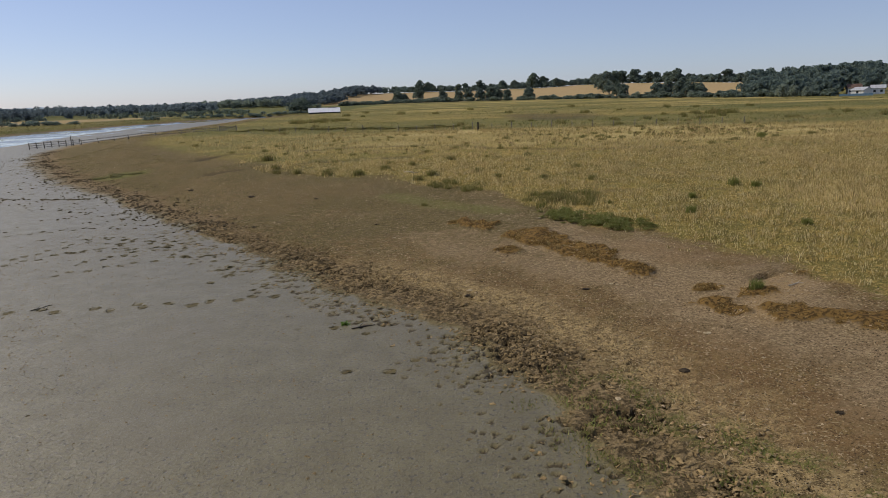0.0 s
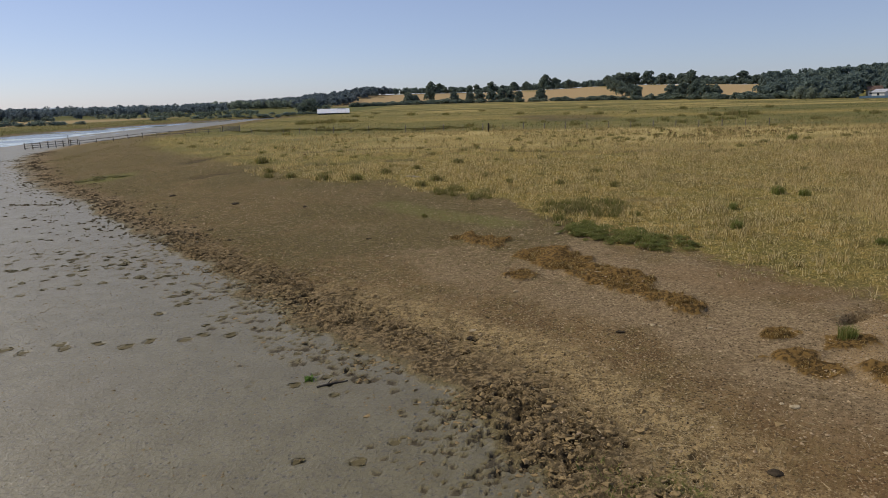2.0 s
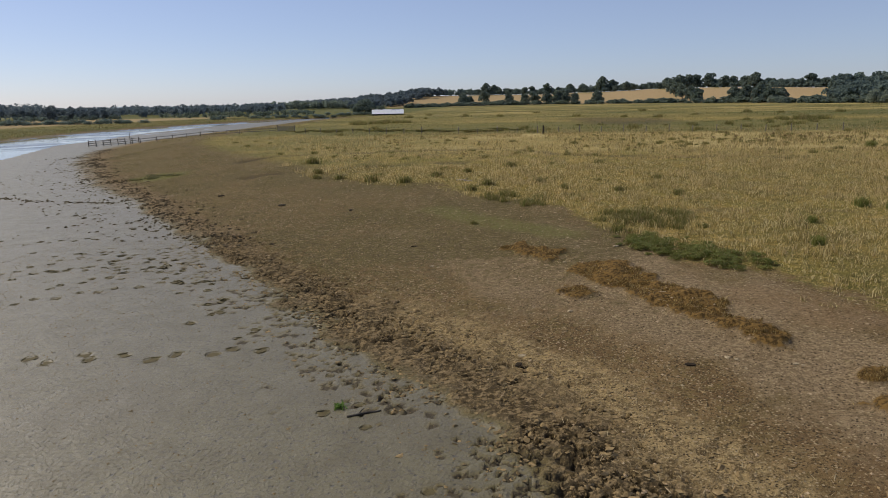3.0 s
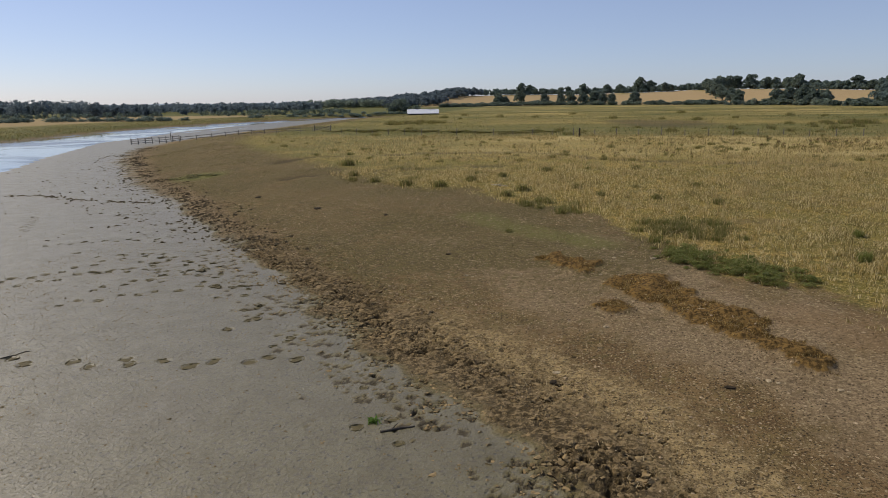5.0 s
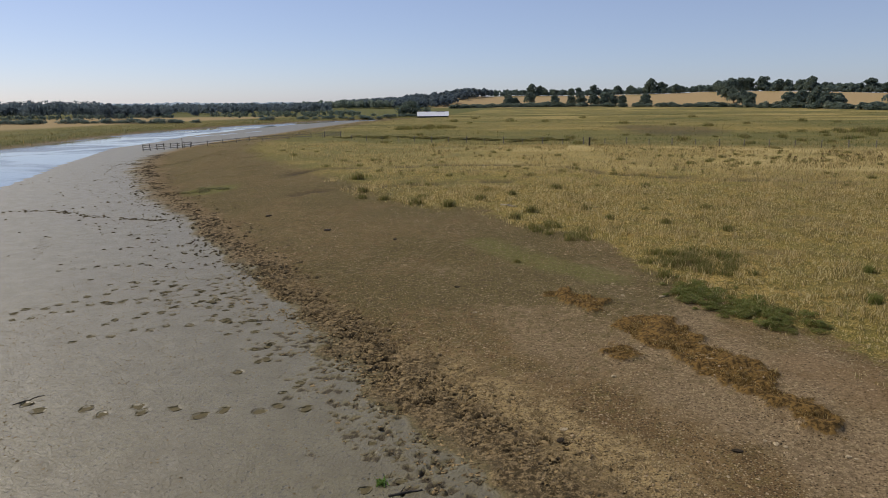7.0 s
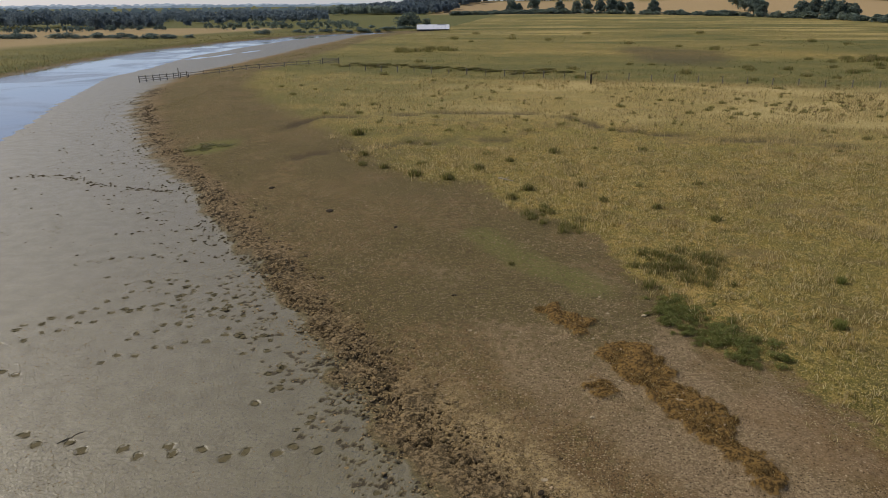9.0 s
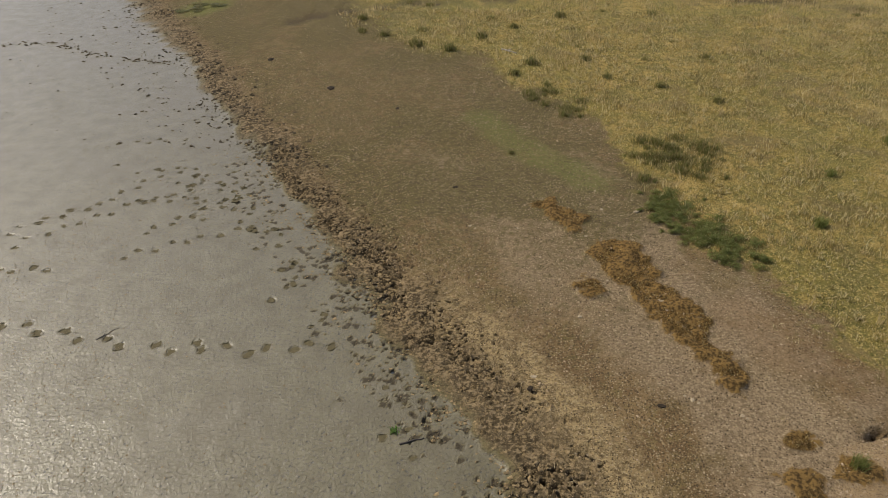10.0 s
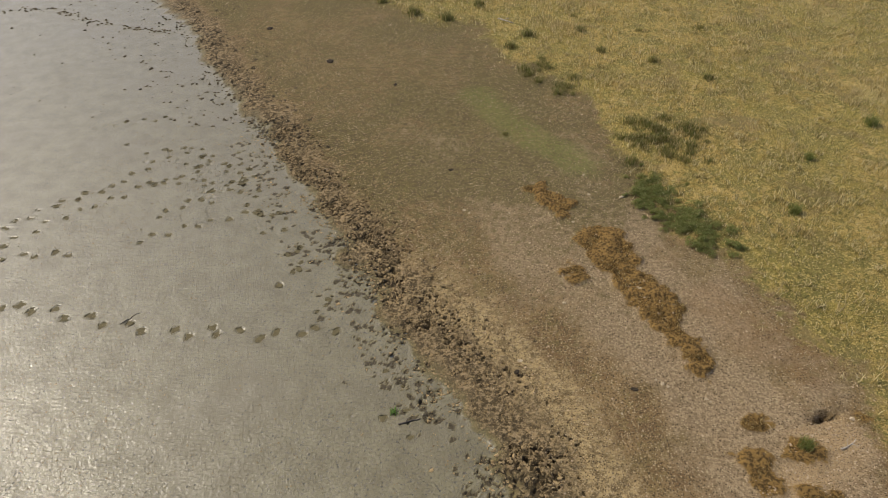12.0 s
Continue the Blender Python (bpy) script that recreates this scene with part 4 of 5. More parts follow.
x, y, z, q = spread(60000, -190, -60, 60, 400, lambda z, x, y: (z["far"] > 0.5) * (z["far"] < 45) * np.exp(-z["far"] / 25))
stuff("reed_bank", blades("reed_bank", x, y, z, 0.2 + 0.35 * rng.random(len(x)), 0.14, M_TURF, 0.5, False),
      "rough dry reeds on the opposite river bank", "reeds")
x, y, z, q = spread(24000, -190, -60, 60, 400, lambda z, x, y: (z["far"] > 0.2) * (z["far"] < 5))
stuff("bank_sedge", blades("bank_sedge", x, y, z, 0.35 + 0.4 * rng.random(len(x)), 0.2, M_WETGRASS, 0.4, False),
      "dark green sedge at the edge of the opposite bank", "reeds")


# ------------------------------------------------------------------ plants of their own
def place(ob, spots):
    """Puts the thing at the first spot and copies of it at the others. Spot: x, y, turn, scale (number or three)."""
    out = []
    zs = ground_z([s[0] for s in spots], [s[1] for s in spots])
    for i, (x, y, turn, k) in enumerate(spots):
        k = k if isinstance(k, tuple) else (k, k, k)
        m = Matrix.LocRotScale((x, y, float(zs[i]) - 0.02), Euler((0, 0, turn)), k)
        if i == 0:
            ob.matrix_basis = m
            out.append(ob)
        else:
            made = copy_thing(ob, Matrix.Identity(4))
            made.matrix_basis = m
            out.append(made)
    return out


def nettle_clump(seed, name="nettle_clump", mat=None, label="dense dark green nettle clump at the pasture's edge", group="nettles", h=0.62, count=620, size=0.1):
    r = np.random.default_rng(seed)
    top = tagged(new(name), label, "nettles" if "nettle" in name else "weeds", group)
    lobes = [(r.normal(0, 0.28), r.normal(0, 0.28), h * (0.45 + 0.2 * r.random()), 0.26 + 0.12 * r.random(), 0.26 + 0.12 * r.random(), h * 0.5) for _ in range(6)]
    v, f = leaf_cloud(lobes, count, size, seed)
    v[:, 2] = np.maximum(v[:, 2], 0.01)
    tagged(part_mesh("foliage", mesh_of("foliage", v, f, mat or M_NETTLE), top), kind="stuff")
    bm = bmesh.new()
    for _ in range(16):
        a, b = r.normal(0, 0.22), r.normal(0, 0.22)
        tube(bm, [(a, b, -0.05), (a * 1.1, b * 1.1, h * 0.5), (a * 1.25, b * 1.25, h * (0.85 + 0.3 * r.random()))], [0.012, 0.009, 0.004], 4)
    tagged(part("stalk", bm, M_DOCK, top), kind="stuff")
    return top


def rush_tuft(seed, label, group, h=0.5, n=220, mat=None, wide=0.16, heads=0):
    r = np.random.default_rng(seed)
    top = tagged(new("rush_tuft"), label, "rushes", group)
    x, y = r.normal(0, wide, n), r.normal(0, wide, n)
    me = blades("blades", x, y, x * 0, h * (0.5 + 0.6 * r.random(n)), 0.028, mat or M_DOCK, 0.55)
    tagged(part_mesh("foliage", me, top), kind="stuff")
    if heads:
        hx, hy = r.normal(0, wide, heads), r.normal(0, wide, heads)
        me = lumps("seed_heads", hx, hy, h * (0.9 + 0.3 * r.random(heads)), np.full(heads, 0.018), 4.0, M_DOCKHEAD)
        tagged(part_mesh("seed_head", me, top, "rusty brown seed heads"), kind="stuff")
    return top


def jitter(line, n, wide, k0, k1, seed):
    r = np.random.default_rng(seed)
    out = []
    seg = list(zip(line[:-1], line[1:]))
    for i in range(n):
        (ax, ay), (bx, by) = seg[i % len(seg)]
        u = r.random()
        out.append((ax + u * (bx - ax) + r.normal(0, wide), ay + u * (by - ay) + r.normal(0, wide), r.random() * 6.3, k0 + (k1 - k0) * r.random()))
    return out


NETTLES = [(6.4, 40.2), (7.3, 37.6), (8.4, 35.8), (9.9, 34.3)]
for k in range(3):
    place(nettle_clump(300 + k), [(x, y, t, (1.15 * q, 1.15 * q, 0.7 * q)) for x, y, t, q in jitter(NETTLES, 34, 0.66, 0.22, 0.62, 310 + k)])
for k in range(2):
    place(rush_tuft(320 + k, "straggling dark olive rushes among dry pasture grass", "rushes in the pasture", 0.5, 150, M_DOCK, 0.26),
          jitter([(5.7, 43.4), (7.6, 46.4), (9.4, 45.2), (10.9, 42.8)], 17, 1.1, 0.45, 1.0, 330 + k))
place(rush_tuft(340, "straggling dark olive rushes among dry pasture grass", "rushes in the pasture", 0.5, 150, M_DOCK, 0.26),
      jitter([(-0.6, 54.6), (1.1, 52.6), (2.6, 50.6)], 14, 0.8, 0.5, 1.0, 341))
place(nettle_clump(345, "rush_clump", M_DOCK, "dark rushes along a wet ditch", "ditch rushes", 0.7, 420, 0.16),
      [(x, y, 0.2 * t, (3.2 * k, 1.6 * k, 0.45 * k)) for x, y, t, k in jitter([(-48, 168), (-30, 164), (-12, 157), (8, 150)], 48, 1.6, 0.4, 1.3, 346)])
place(nettle_clump(350, "nettle_clump", M_WETGRASS, "low green nettle clump on the river bank", "nettles", 0.5, 500, 0.13),
      [(x, y, t, (1.8 * k, 1.8 * k, 0.35 * k)) for x, y, t, k in jitter([(-38, 75.5), (-36, 77), (-33.6, 75.2)], 6, 1.0, 0.5, 0.9, 351)])
place(rush_tuft(360, "green rush tuft in dry pasture", "rush tufts", 0.5, 240, M_NETTLE),
      [(14.1, 37.8, 0.3, 0.95), (20.9, 48.1, 1.2, 1.15), (22.0, 47.0, 2.0, 0.9), (11.2, 23.3, 0.5, 0.75), (18.4, 33.5, 2.2, 0.7), (16.2, 43.5, 2.9, 0.8), (43.4, 92.2, 1.0, 1.7)])
place(rush_tuft(361, "dark rush tuft on the grazed bank", "rush tufts", 0.35, 200, M_DOCK),
      [(-2.0, 57.6, 0, 1.3), (-0.9, 60.0, 1, 1.6), (-10.8, 63.9, 2, 1.8), (-7.7, 62.9, 3, 1.8), (-14.2, 66.5, 1.5, 1.4), (-16.4, 67.4, 2.5, 1.3), (-1.2, 44.0, 2.5, 0.6),
       (-17.5, 71.5, 2, 1.5), (-5.5, 66.5, 2, 1.6), (-3, 70, 1, 1.4), (3.2, 61.5, 0.4, 1.3), (8.5, 56.2, 0.9, 1.2), (12.0, 53.5, 2.0, 1.2), (4.8, 57.5, 2.2, 1.1), (-21, 82, 1.2, 2.4), (1, 74, 1.4, 1.6)])
r = np.random.default_rng(369)
tussocks = []
while len(tussocks) < 150:
    x, y = float(r.uniform(-50, 60)), float(r.uniform(60, 136))
    if x > -0.62 * (y - 58) - 6 and abs(x) < 0.7 * y and r.random() < (0.25 if y < 84 else 1.0):
        tussocks.append((x, y, float(r.random() * 6), 0.5 + 0.9 * float(r.random())))
place(rush_tuft(366, "small olive grass tussock in the grazed marsh", "marsh tussocks", 0.34, 120, M_DOCK, 0.22), tussocks)
r = np.random.default_rng(371)
place(rush_tuft(362, "brown seeding dock stems in tall grass", "dock stems", 0.6, 46, M_DOCK, 0.16, 22),
      [(float(r.uniform(-25, 75)), float(r.uniform(86, 128)), float(r.random() * 6), 0.5 + 0.4 * float(r.random())) for _ in range(42)] +
      [(float(r.normal(38, 7)), float(r.normal(106, 5)), float(r.random() * 6), 0.6 + 0.4 * float(r.random())) for _ in range(34)])
place(rush_tuft(363, "dark clump of rushes in the wet meadow", "rush clumps in the wet meadow", 0.5, 160, M_DOCK, 0.36),
      [(float(r.uniform(-35, 110)), float(r.uniform(140, 178)), float(r.random() * 6), 1.0 + 1.6 * float(r.random())) for _ in range(26)] +
      [(float(r.uniform(-60, 200)), float(r.uniform(180, 330)), float(r.random() * 6), 1.2 + 1.8 * float(r.random())) for _ in range(26)] +
      [(float(r.normal(-38, 6)), float(r.normal(216, 4)), float(r.random() * 6), 1.6 + 1.2 * float(r.random())) for _ in range(16)] +
      [(float(r.normal(74, 6)), float(r.normal(186, 4)), float(r.random() * 6), 1.6 + 1.2 * float(r.random())) for _ in range(12)])


# small green weed and driftwood on the mud
def sprig():
    top = tagged(new("green_weed"), "small bright green weed growing from the mud", "weed")
    r = np.random.default_rng(5)
    n = 90
    part_mesh("foliage", blades("foliage", r.normal(0, 0.1, n), r.normal(0, 0.1, n), np.zeros(n), 0.06 + 0.12 * r.random(n), 0.05, M_SPRIG, 1.2), top)
    place(top, [(-3.62, 23.2, 0, 0.85)])


def log(name, label, a, b, radius, mat, wiggle, category, twigs=1):
    top = tagged(new(name), label, category)
    (ax, ay), (bx, by) = a, b
    length, turn = math.hypot(bx - ax, by - ay), math.atan2(by - ay, bx - ax)
    r = random.Random(hash(round(ax * 10)) % 100)
    bm = bmesh.new()
    n = 7
    pts = [((i / (n - 1) - 0.5) * length, wiggle * r.uniform(-1, 1), radius * 0.7 + 0.4 * wiggle * r.random()) for i in range(n)]
    tube(bm, pts, [radius * (1.0 - 0.45 * i / (n - 1)) * r.uniform(0.85, 1.1) for i in range(n)], 8)
    part("stem", bm, mat, top, smooth=True)
    for k in range(twigs):
        bm = bmesh.new()
        p = Vector(pts[2 + k])
        tube(bm, [p, p + Vector((0.12 * length, (-1) ** k * 0.14 * length, radius)), p + Vector((0.22 * length, (-1) ** k * 0.2 * length, radius * 1.6))], [radius * 0.5, radius * 0.35, radius * 0.15], 6)
        part("twig", bm, mat, top)
    place(top, [((ax + bx) / 2, (ay + by) / 2, turn, 1.0)])


sprig()
log("driftwood", "short dark waterlogged branch lying on river mud", (-3.35, 22.68), (-2.55, 23.02), 0.042, M_DARKWOOD, 0.04, "driftwood")
log("driftwood", "thin dark twig half sunk in river mud", (-16.75, 26.1), (-16.2, 26.9), 0.02, M_DARKWOOD, 0.05, "driftwood", 1)
log("branch", "bleached dead branch lying in the pasture", (-3.5, 63.3), (-2.2, 62.4), 0.07, M_PALEWOOD, 0.07, "branch", 2)
log("branch", "pale forked stick beside a burrow", (12.35, 23.3), (13.1, 23.9), 0.022, M_PALEWOOD, 0.05, "branch", 2)


def stone(seed, size, flat=0.5, mat=None):
    r = np.random.default_rng(seed)
    v, f = ico(2)
    v = v * (1 + 0.16 * r.standard_normal((len(v), 1)) * 0.6) * np.array([size * (0.8 + 0.5 * r.random()), size * (0.6 + 0.4 * r.random()), size * flat])
    cut = r.standard_normal(3)
    cut /= np.linalg.norm(cut)
    over = np.maximum(v @ cut - 0.55 * size, 0)
    return mesh_of("stone", v - over[:, None] * cut, f, mat or M_STONE)


STONES = [(1.0, 26.4, .16), (5.5, 38.1, .2), (6.6, 25.8, .13), (6.35, 25.95, .08), (6.8, 25.65, .1), (8.15, 25.2, .11), (8.3, 25.1, .07), (2.7, 29.9, .13), (3.9, 32.4, .1),
          (6.25, 30.6, .13), (6.0, 30.9, .18), (-2.7, 36.4, .13), (-2.4, 36.2, .09), (-0.3, 36.3, .1), (-8.3, 35.5, .07), (3.8, 38.1, .15), (3.0, 35.7, .12), (2.8, 35.9, .09),
          (-9.1, 34.0, .07), (2.7, 31.8, .06), (8.2, 20.1, .14), (8.0, 20.3, .09), (4.4, 16.2, .13), (3.5, 40.0, .12), (4.4, 39.2, .09), (13.1, 24.7, .14), (-3.2, 44.6, .1),
          (-1.5, 41.0, .09), (-12.5, 52.0, .1), (-20.4, 62.0, .1), (-5, 48.5, .08), (7.2, 28.2, .1), (5.0, 24.2, .07), (9.0, 18.0, .08)]
stone_z = ground_z([s[0] for s in STONES], [s[1] for s in STONES])
for i, (x, y, s) in enumerate(STONES):
    ob = new("stone", stone(400 + i, s * 0.75, 0.3))
    ob.matrix_basis = pose(x, y, float(stone_z[i]) + 0.12 * s, 0, 0, 37 * i)
    tagged(ob, "pale chalky stone lying on bare trodden soil", "stone", "stones on the bank")
DUNG = [(5.5, 25.4, .13), (0.9, 25.8, .14), (-15.4, 54.3, .3), (6.6, 17.6, .16), (-4.0, 40.2, .14), (-9.5, 50.5, .2), (-22.5, 60.5, .3), (9.2, 14.6, .12)]
for i, (x, y, s) in enumerate(DUNG):
    ob = new("dung_pat", stone(450 + i, s, 0.28, M_DUNG))
    ob.matrix_basis = pose(x, y, float(ground_z(x, y)[0]) + 0.02, 0, 0, 51 * i)
    tagged(ob, "dark dried dung pat on the trodden bank", "dung pat", "dung pats")


# ------------------------------------------------------------------ fences
def stake(name, h, w, mat, label, group):
    top = new(name, None)
    bm = bmesh.new()
    box(bm, -w / 2, w / 2, -w / 2, w / 2, -0.3, h, 0.012)
    bmesh.ops.translate(bm, verts=[v for v in bm.verts if v.co.z > h - 0.05 and v.co.x > 0], vec=(0, 0, -0.05))
    me = finish(name, bm, mat)
    bpy.data.objects.remove(top)
    return tagged(new(name, me), label, "fence post", group)


def rail_fence(name, label, line, spacing, rails, h, post_w=0.12):
    """Posts and rails along a line of corners."""
    top = tagged(new(name), label, "fence")
    pts = []
    for (ax, ay), (bx, by) in zip(line[:-1], line[1:]):
        n = max(1, round(math.hypot(bx - ax, by - ay) / spacing))
        pts += [(ax + (bx - ax) * i / n, ay + (by - ay) * i / n) for i in range(n)]
    pts.append(line[-1])
    bm = bmesh.new()
    box(bm, -post_w / 2, post_w / 2, -post_w / 2, post_w / 2, -0.4, h + 0.12, 0.015)
    post_me = finish("post", bm, M_WOOD)
    zs = ground_z([p[0] for p in pts], [p[1] for p in pts])
    r = random.Random(9)
    for (x, y), z in zip(pts, zs):
        ob = part_mesh("post", post_me, top)
        ob.matrix_basis = pose(x, y, z, r.uniform(-3, 3), r.uniform(-3, 3), r.uniform(0, 20))
    for (a, za), (b, zb) in zip(zip(pts[:-1], zs[:-1]), zip(pts[1:], zs[1:])):
        length, turn = math.hypot(b[0] - a[0], b[1] - a[1]), math.degrees(math.atan2(b[1] - a[1], b[0] - a[0]))
        tilt = -math.degrees(math.atan2(zb - za, length))
        for k in range(rails):
            bm = bmesh.new()
            box(bm, -length / 2 - 0.1, length / 2 + 0.1, -0.025, 0.025, -0.05, 0.05, 0.008)
            ob = part("rail", bm, M_WOOD, top)
            up = h * (k + 0.75) / rails + r.uniform(-0.03, 0.03)
            ob.matrix_basis = pose((a[0] + b[0]) / 2, (a[1] + b[1]) / 2 - 0.1, (za + zb) / 2 + up, 0, 0, turn) @ pose(0, 0, 0, 0, tilt, 0)


rail_fence("river_fence", "weathered timber rail fence running down onto the mud", [(-83, 138.2), (-77.4, 147.2)], 1.5, 3, 1.25, 0.14)
rail_fence("bank_fence", "low weathered timber fence across the river bank", [(-77.3, 147.6), (-72.5, 152.6), (-55, 170)], 3.0, 2, 1.05)
pole = stake("marker_pole", 2.3, 0.12, M_WOOD, "tall weathered timber marker pole beside the fence", "")
pole.matrix_basis = pose(-78.4, 145.6, float(ground_z(-78.4, 145.6)[0]))


def gate(x, y, turn):
    top = tagged(new("field_gate"), "closed weathered timber field gate with cross brace", "gate")
    for px in (0, 4.0):
        bm = bmesh.new()
        box(bm, px - 0.11, px + 0.11, -0.11, 0.11, -0.4, 1.5, 0.02)
        part("gate_post", bm, M_WOOD, top)
    for k in range(5):
        bm = bmesh.new()
        box(bm, 0.15, 3.85, -0.025, 0.025, 0.22 + 0.24 * k, 0.33 + 0.24 * k, 0.006)
        part("bar", bm, M_WOOD, top)
    bm = bmesh.new()
    tube(bm, [(0.2, 0.05, 0.3), (3.7, 0.05, 1.2)], [0.05, 0.05], 4)
    part("brace", bm, M_WOOD, top)
    top.matrix_basis = pose(x, y, float(ground_z(x, y)[0]), 0, 0, turn)


gate(-54.6, 170.3, 6)
line_post = stake("fence_post", 1.25, 0.13, M_WOOD, "weathered wooden fence post in marsh grass", "marsh fence posts")
post_spots = [(-44 + 3.9 * i, 157.5 - 0.02 * i - 1.38 * i + 0.012 * i * i, 0.4 * i, 1.0 + 0.12 * math.sin(3 * i)) for i in range(27)]
place(line_post, post_spots)
dark_post = stake("gate_post", 1.7, 0.3, M_DARKWOOD, "thick dark tarred post in the marsh fence", "")
dark_post.matrix_basis = pose(7.4, 133.6, float(ground_z(7.4, 133.6)[0]) - 0.05)


# ------------------------------------------------------------------ buildings
def plastic_sheet():
    m = Nodes("white_plastic_sheet", 0.3, 0.5)
    c = m.mix(m.span(m.noise(0.8, 4), 0.4, 0.7), (0.97, 0.97, 0.96), (0.93, 0.93, 0.92))
    m.colour(c)
    through_leaf(m, c, 0.15)
    return m.mat


M_ROOF = plastic_sheet()
M_RUSTROOF = simple("rusty_roof_sheet", (0.20, 0.10, 0.06), (0.42, 0.32, 0.26), 0.8, 0.7, 0.3)
M_SHEDWALL = simple("dark_shed_boards", (0.030, 0.030, 0.030), (0.065, 0.062, 0.056), 1.2, 0.85, 0.2)
M_RENDER = simple("white_rendered_wall", (0.62, 0.61, 0.58), (0.74, 0.73, 0.70), 0.7, 0.85, 0.2)
M_SLATE = simple("grey_sheet_roof", (0.30, 0.31, 0.33), (0.44, 0.45, 0.47), 0.8, 0.6, 0.3)
M_TILE = simple("brown_tile_roof", (0.10, 0.065, 0.05), (0.17, 0.11, 0.085), 0.9, 0.85, 0.2)
M_BLUE = simple("blue_fence_sheet", (0.16, 0.27, 0.36), (0.24, 0.36, 0.44), 0.7, 0.7, 0.3)
M_GLASS = simple("dark_window_glass", (0.02, 0.025, 0.03), (0.04, 0.045, 0.05), 2, 0.1, 0.5, 0)


def shed():
    """Long low shed with a bright sheeted roof, facing the marsh."""
    top = tagged(new("farm_shed"), "long low dark-walled shed with a bright white roof", "shed")
    n, w = 8, 16.5
    bm = bmesh.new()
    box(bm, -w / 2, w / 2, -3.4, 3.4, 0, 1.3)
    part("wall", bm, M_SHEDWALL, top)
    for i in range(n):
        for side in (-1, 1):
            bm = bmesh.new()
            x0, x1 = -w / 2 - 0.3 + i * (w + 0.6) / n, -w / 2 - 0.3 + (i + 1) * (w + 0.6) / n - 0.05
            v = [bm.verts.new(p) for p in ((x0, side * 3.8, 1.15), (x1, side * 3.8, 1.15), (x1, 0, 3.4), (x0, 0, 3.4),
                                           (x0, side * 3.8, 1.25), (x1, side * 3.8, 1.25), (x1, 0, 3.5), (x0, 0, 3.5))]
            for q in ((0, 1, 2, 3), (4, 5, 6, 7), (0, 1, 5, 4), (1, 2, 6, 5), (2, 3, 7, 6), (3, 0, 4, 7)):
                bm.faces.new([v[k] for k in q])
            part("roof_panel", bm, M_ROOF, top)
    for k, i in enumerate((0, 2, 5, 6)):
        bm = bmesh.new()
        x0 = -w / 2 + i * w / n
        box(bm, x0, x0 + 0.7 + 0.5 * k, -0.35, 0.35, 3.5, 3.62)
        part("ridge_sheet", bm, M_RUSTROOF, top, "rusty ridge sheet")
    for side in (-1, 1):
        bm = bmesh.new()
        v = [bm.verts.new((side * (w / 2 - 0.05), yy, zz)) for yy, zz in ((-3.4, 1.3), (3.4, 1.3), (0, 3.35))] + [bm.verts.new((side * (w / 2 - 0.25), yy, zz)) for yy, zz in ((-3.4, 1.3), (3.4, 1.3), (0, 3.35))]
        for q in ((0, 1, 2), (3, 4, 5), (0, 1, 4, 3), (1, 2, 5, 4), (2, 0, 3, 5)):
            bm.faces.new([v[k] for k in q])
        part("gable", bm, M_SHEDWALL, top)
    x, y = -62.5, 375
    top.matrix_basis = pose(x, y, float(ground_z(x, y)[0]) - 0.1, 0, 0, 9)


def house(x, y, turn, w, d, h, rise, wall, roof, label, windows=2):
    top = tagged(new("house"), label, "house", "far houses")
    bm = bmesh.new()
    box(bm, -w / 2, w / 2, -d / 2, d / 2, -0.5, h)
    v = [bm.verts.new(p) for p in ((-w / 2, -d / 2, h), (-w / 2, d / 2, h), (-w / 2, 0, h + rise), (w / 2, -d / 2, h), (w / 2, d / 2, h), (w / 2, 0, h + rise))]
    for q in ((0, 1, 2), (3, 4, 5), (0, 2, 5, 3), (1, 2, 5, 4)):
        bm.faces.new([v[k] for k in q])
    part("wall", bm, wall, top)
    for side in (-1, 1):
        bm = bmesh.new()
        e = 0.5
        k = rise / (d / 2)
        v = [bm.verts.new(p) for p in ((-w / 2 - e, side * (d / 2 + e), h - k * e), (w / 2 + e, side * (d / 2 + e), h - k * e), (w / 2 + e, 0, h + rise), (-w / 2 - e, 0, h + rise))]
        v += [bm.verts.new(p.co + Vector((0, 0, 0.22))) for p in v]
        for q in ((0, 1, 2, 3), (4, 5, 6, 7), (0, 1, 5, 4), (1, 2, 6, 5), (2, 3, 7, 6), (3, 0, 4, 7)):
            bm.faces.new([v[i] for i in q])
        part("roof", bm, roof, top)
    for i in range(windows):
        bm = bmesh.new()
        cx = -w / 2 + w * (i + 0.5) / windows
        box(bm, cx - 0.6, cx + 0.6, -d / 2 - 0.06, -d / 2 + 0.1, 1.0, min(2.3, h - 0.3))
        part("window", bm, M_GLASS, top)
    top.matrix_basis = pose(x, y, float(ground_z(x, y)[0]), 0, 0, turn)


shed()
hx, hy = polar(31.45, 452)
house(hx, hy, -64, 7, 8, 2.7, 1.5, M_RENDER, M_SLATE, "white gabled barn with a grey sheet roof", 1)
hx, hy = polar(32.4, 456)
house(hx, hy, -30, 6.5, 7, 3.2, 1.6, M_RENDER, M_SLATE, "white rendered house with a grey roof", 2)
hx, hy = polar(30.95, 474)
house(hx, hy, -20, 7, 6, 3.4, 2.0, M_RENDER, M_TILE, "white cottage with a brown tiled roof", 3)
hx, hy = polar(33.5, 460)
house(hx, hy, -34, 8, 7, 3.4, 2.0, M_RENDER, M_TILE, "white cottage with a brown tiled roof", 2)
blue = tagged(new("sheet_fence"), "pale blue sheet fence before the far houses", "fence")
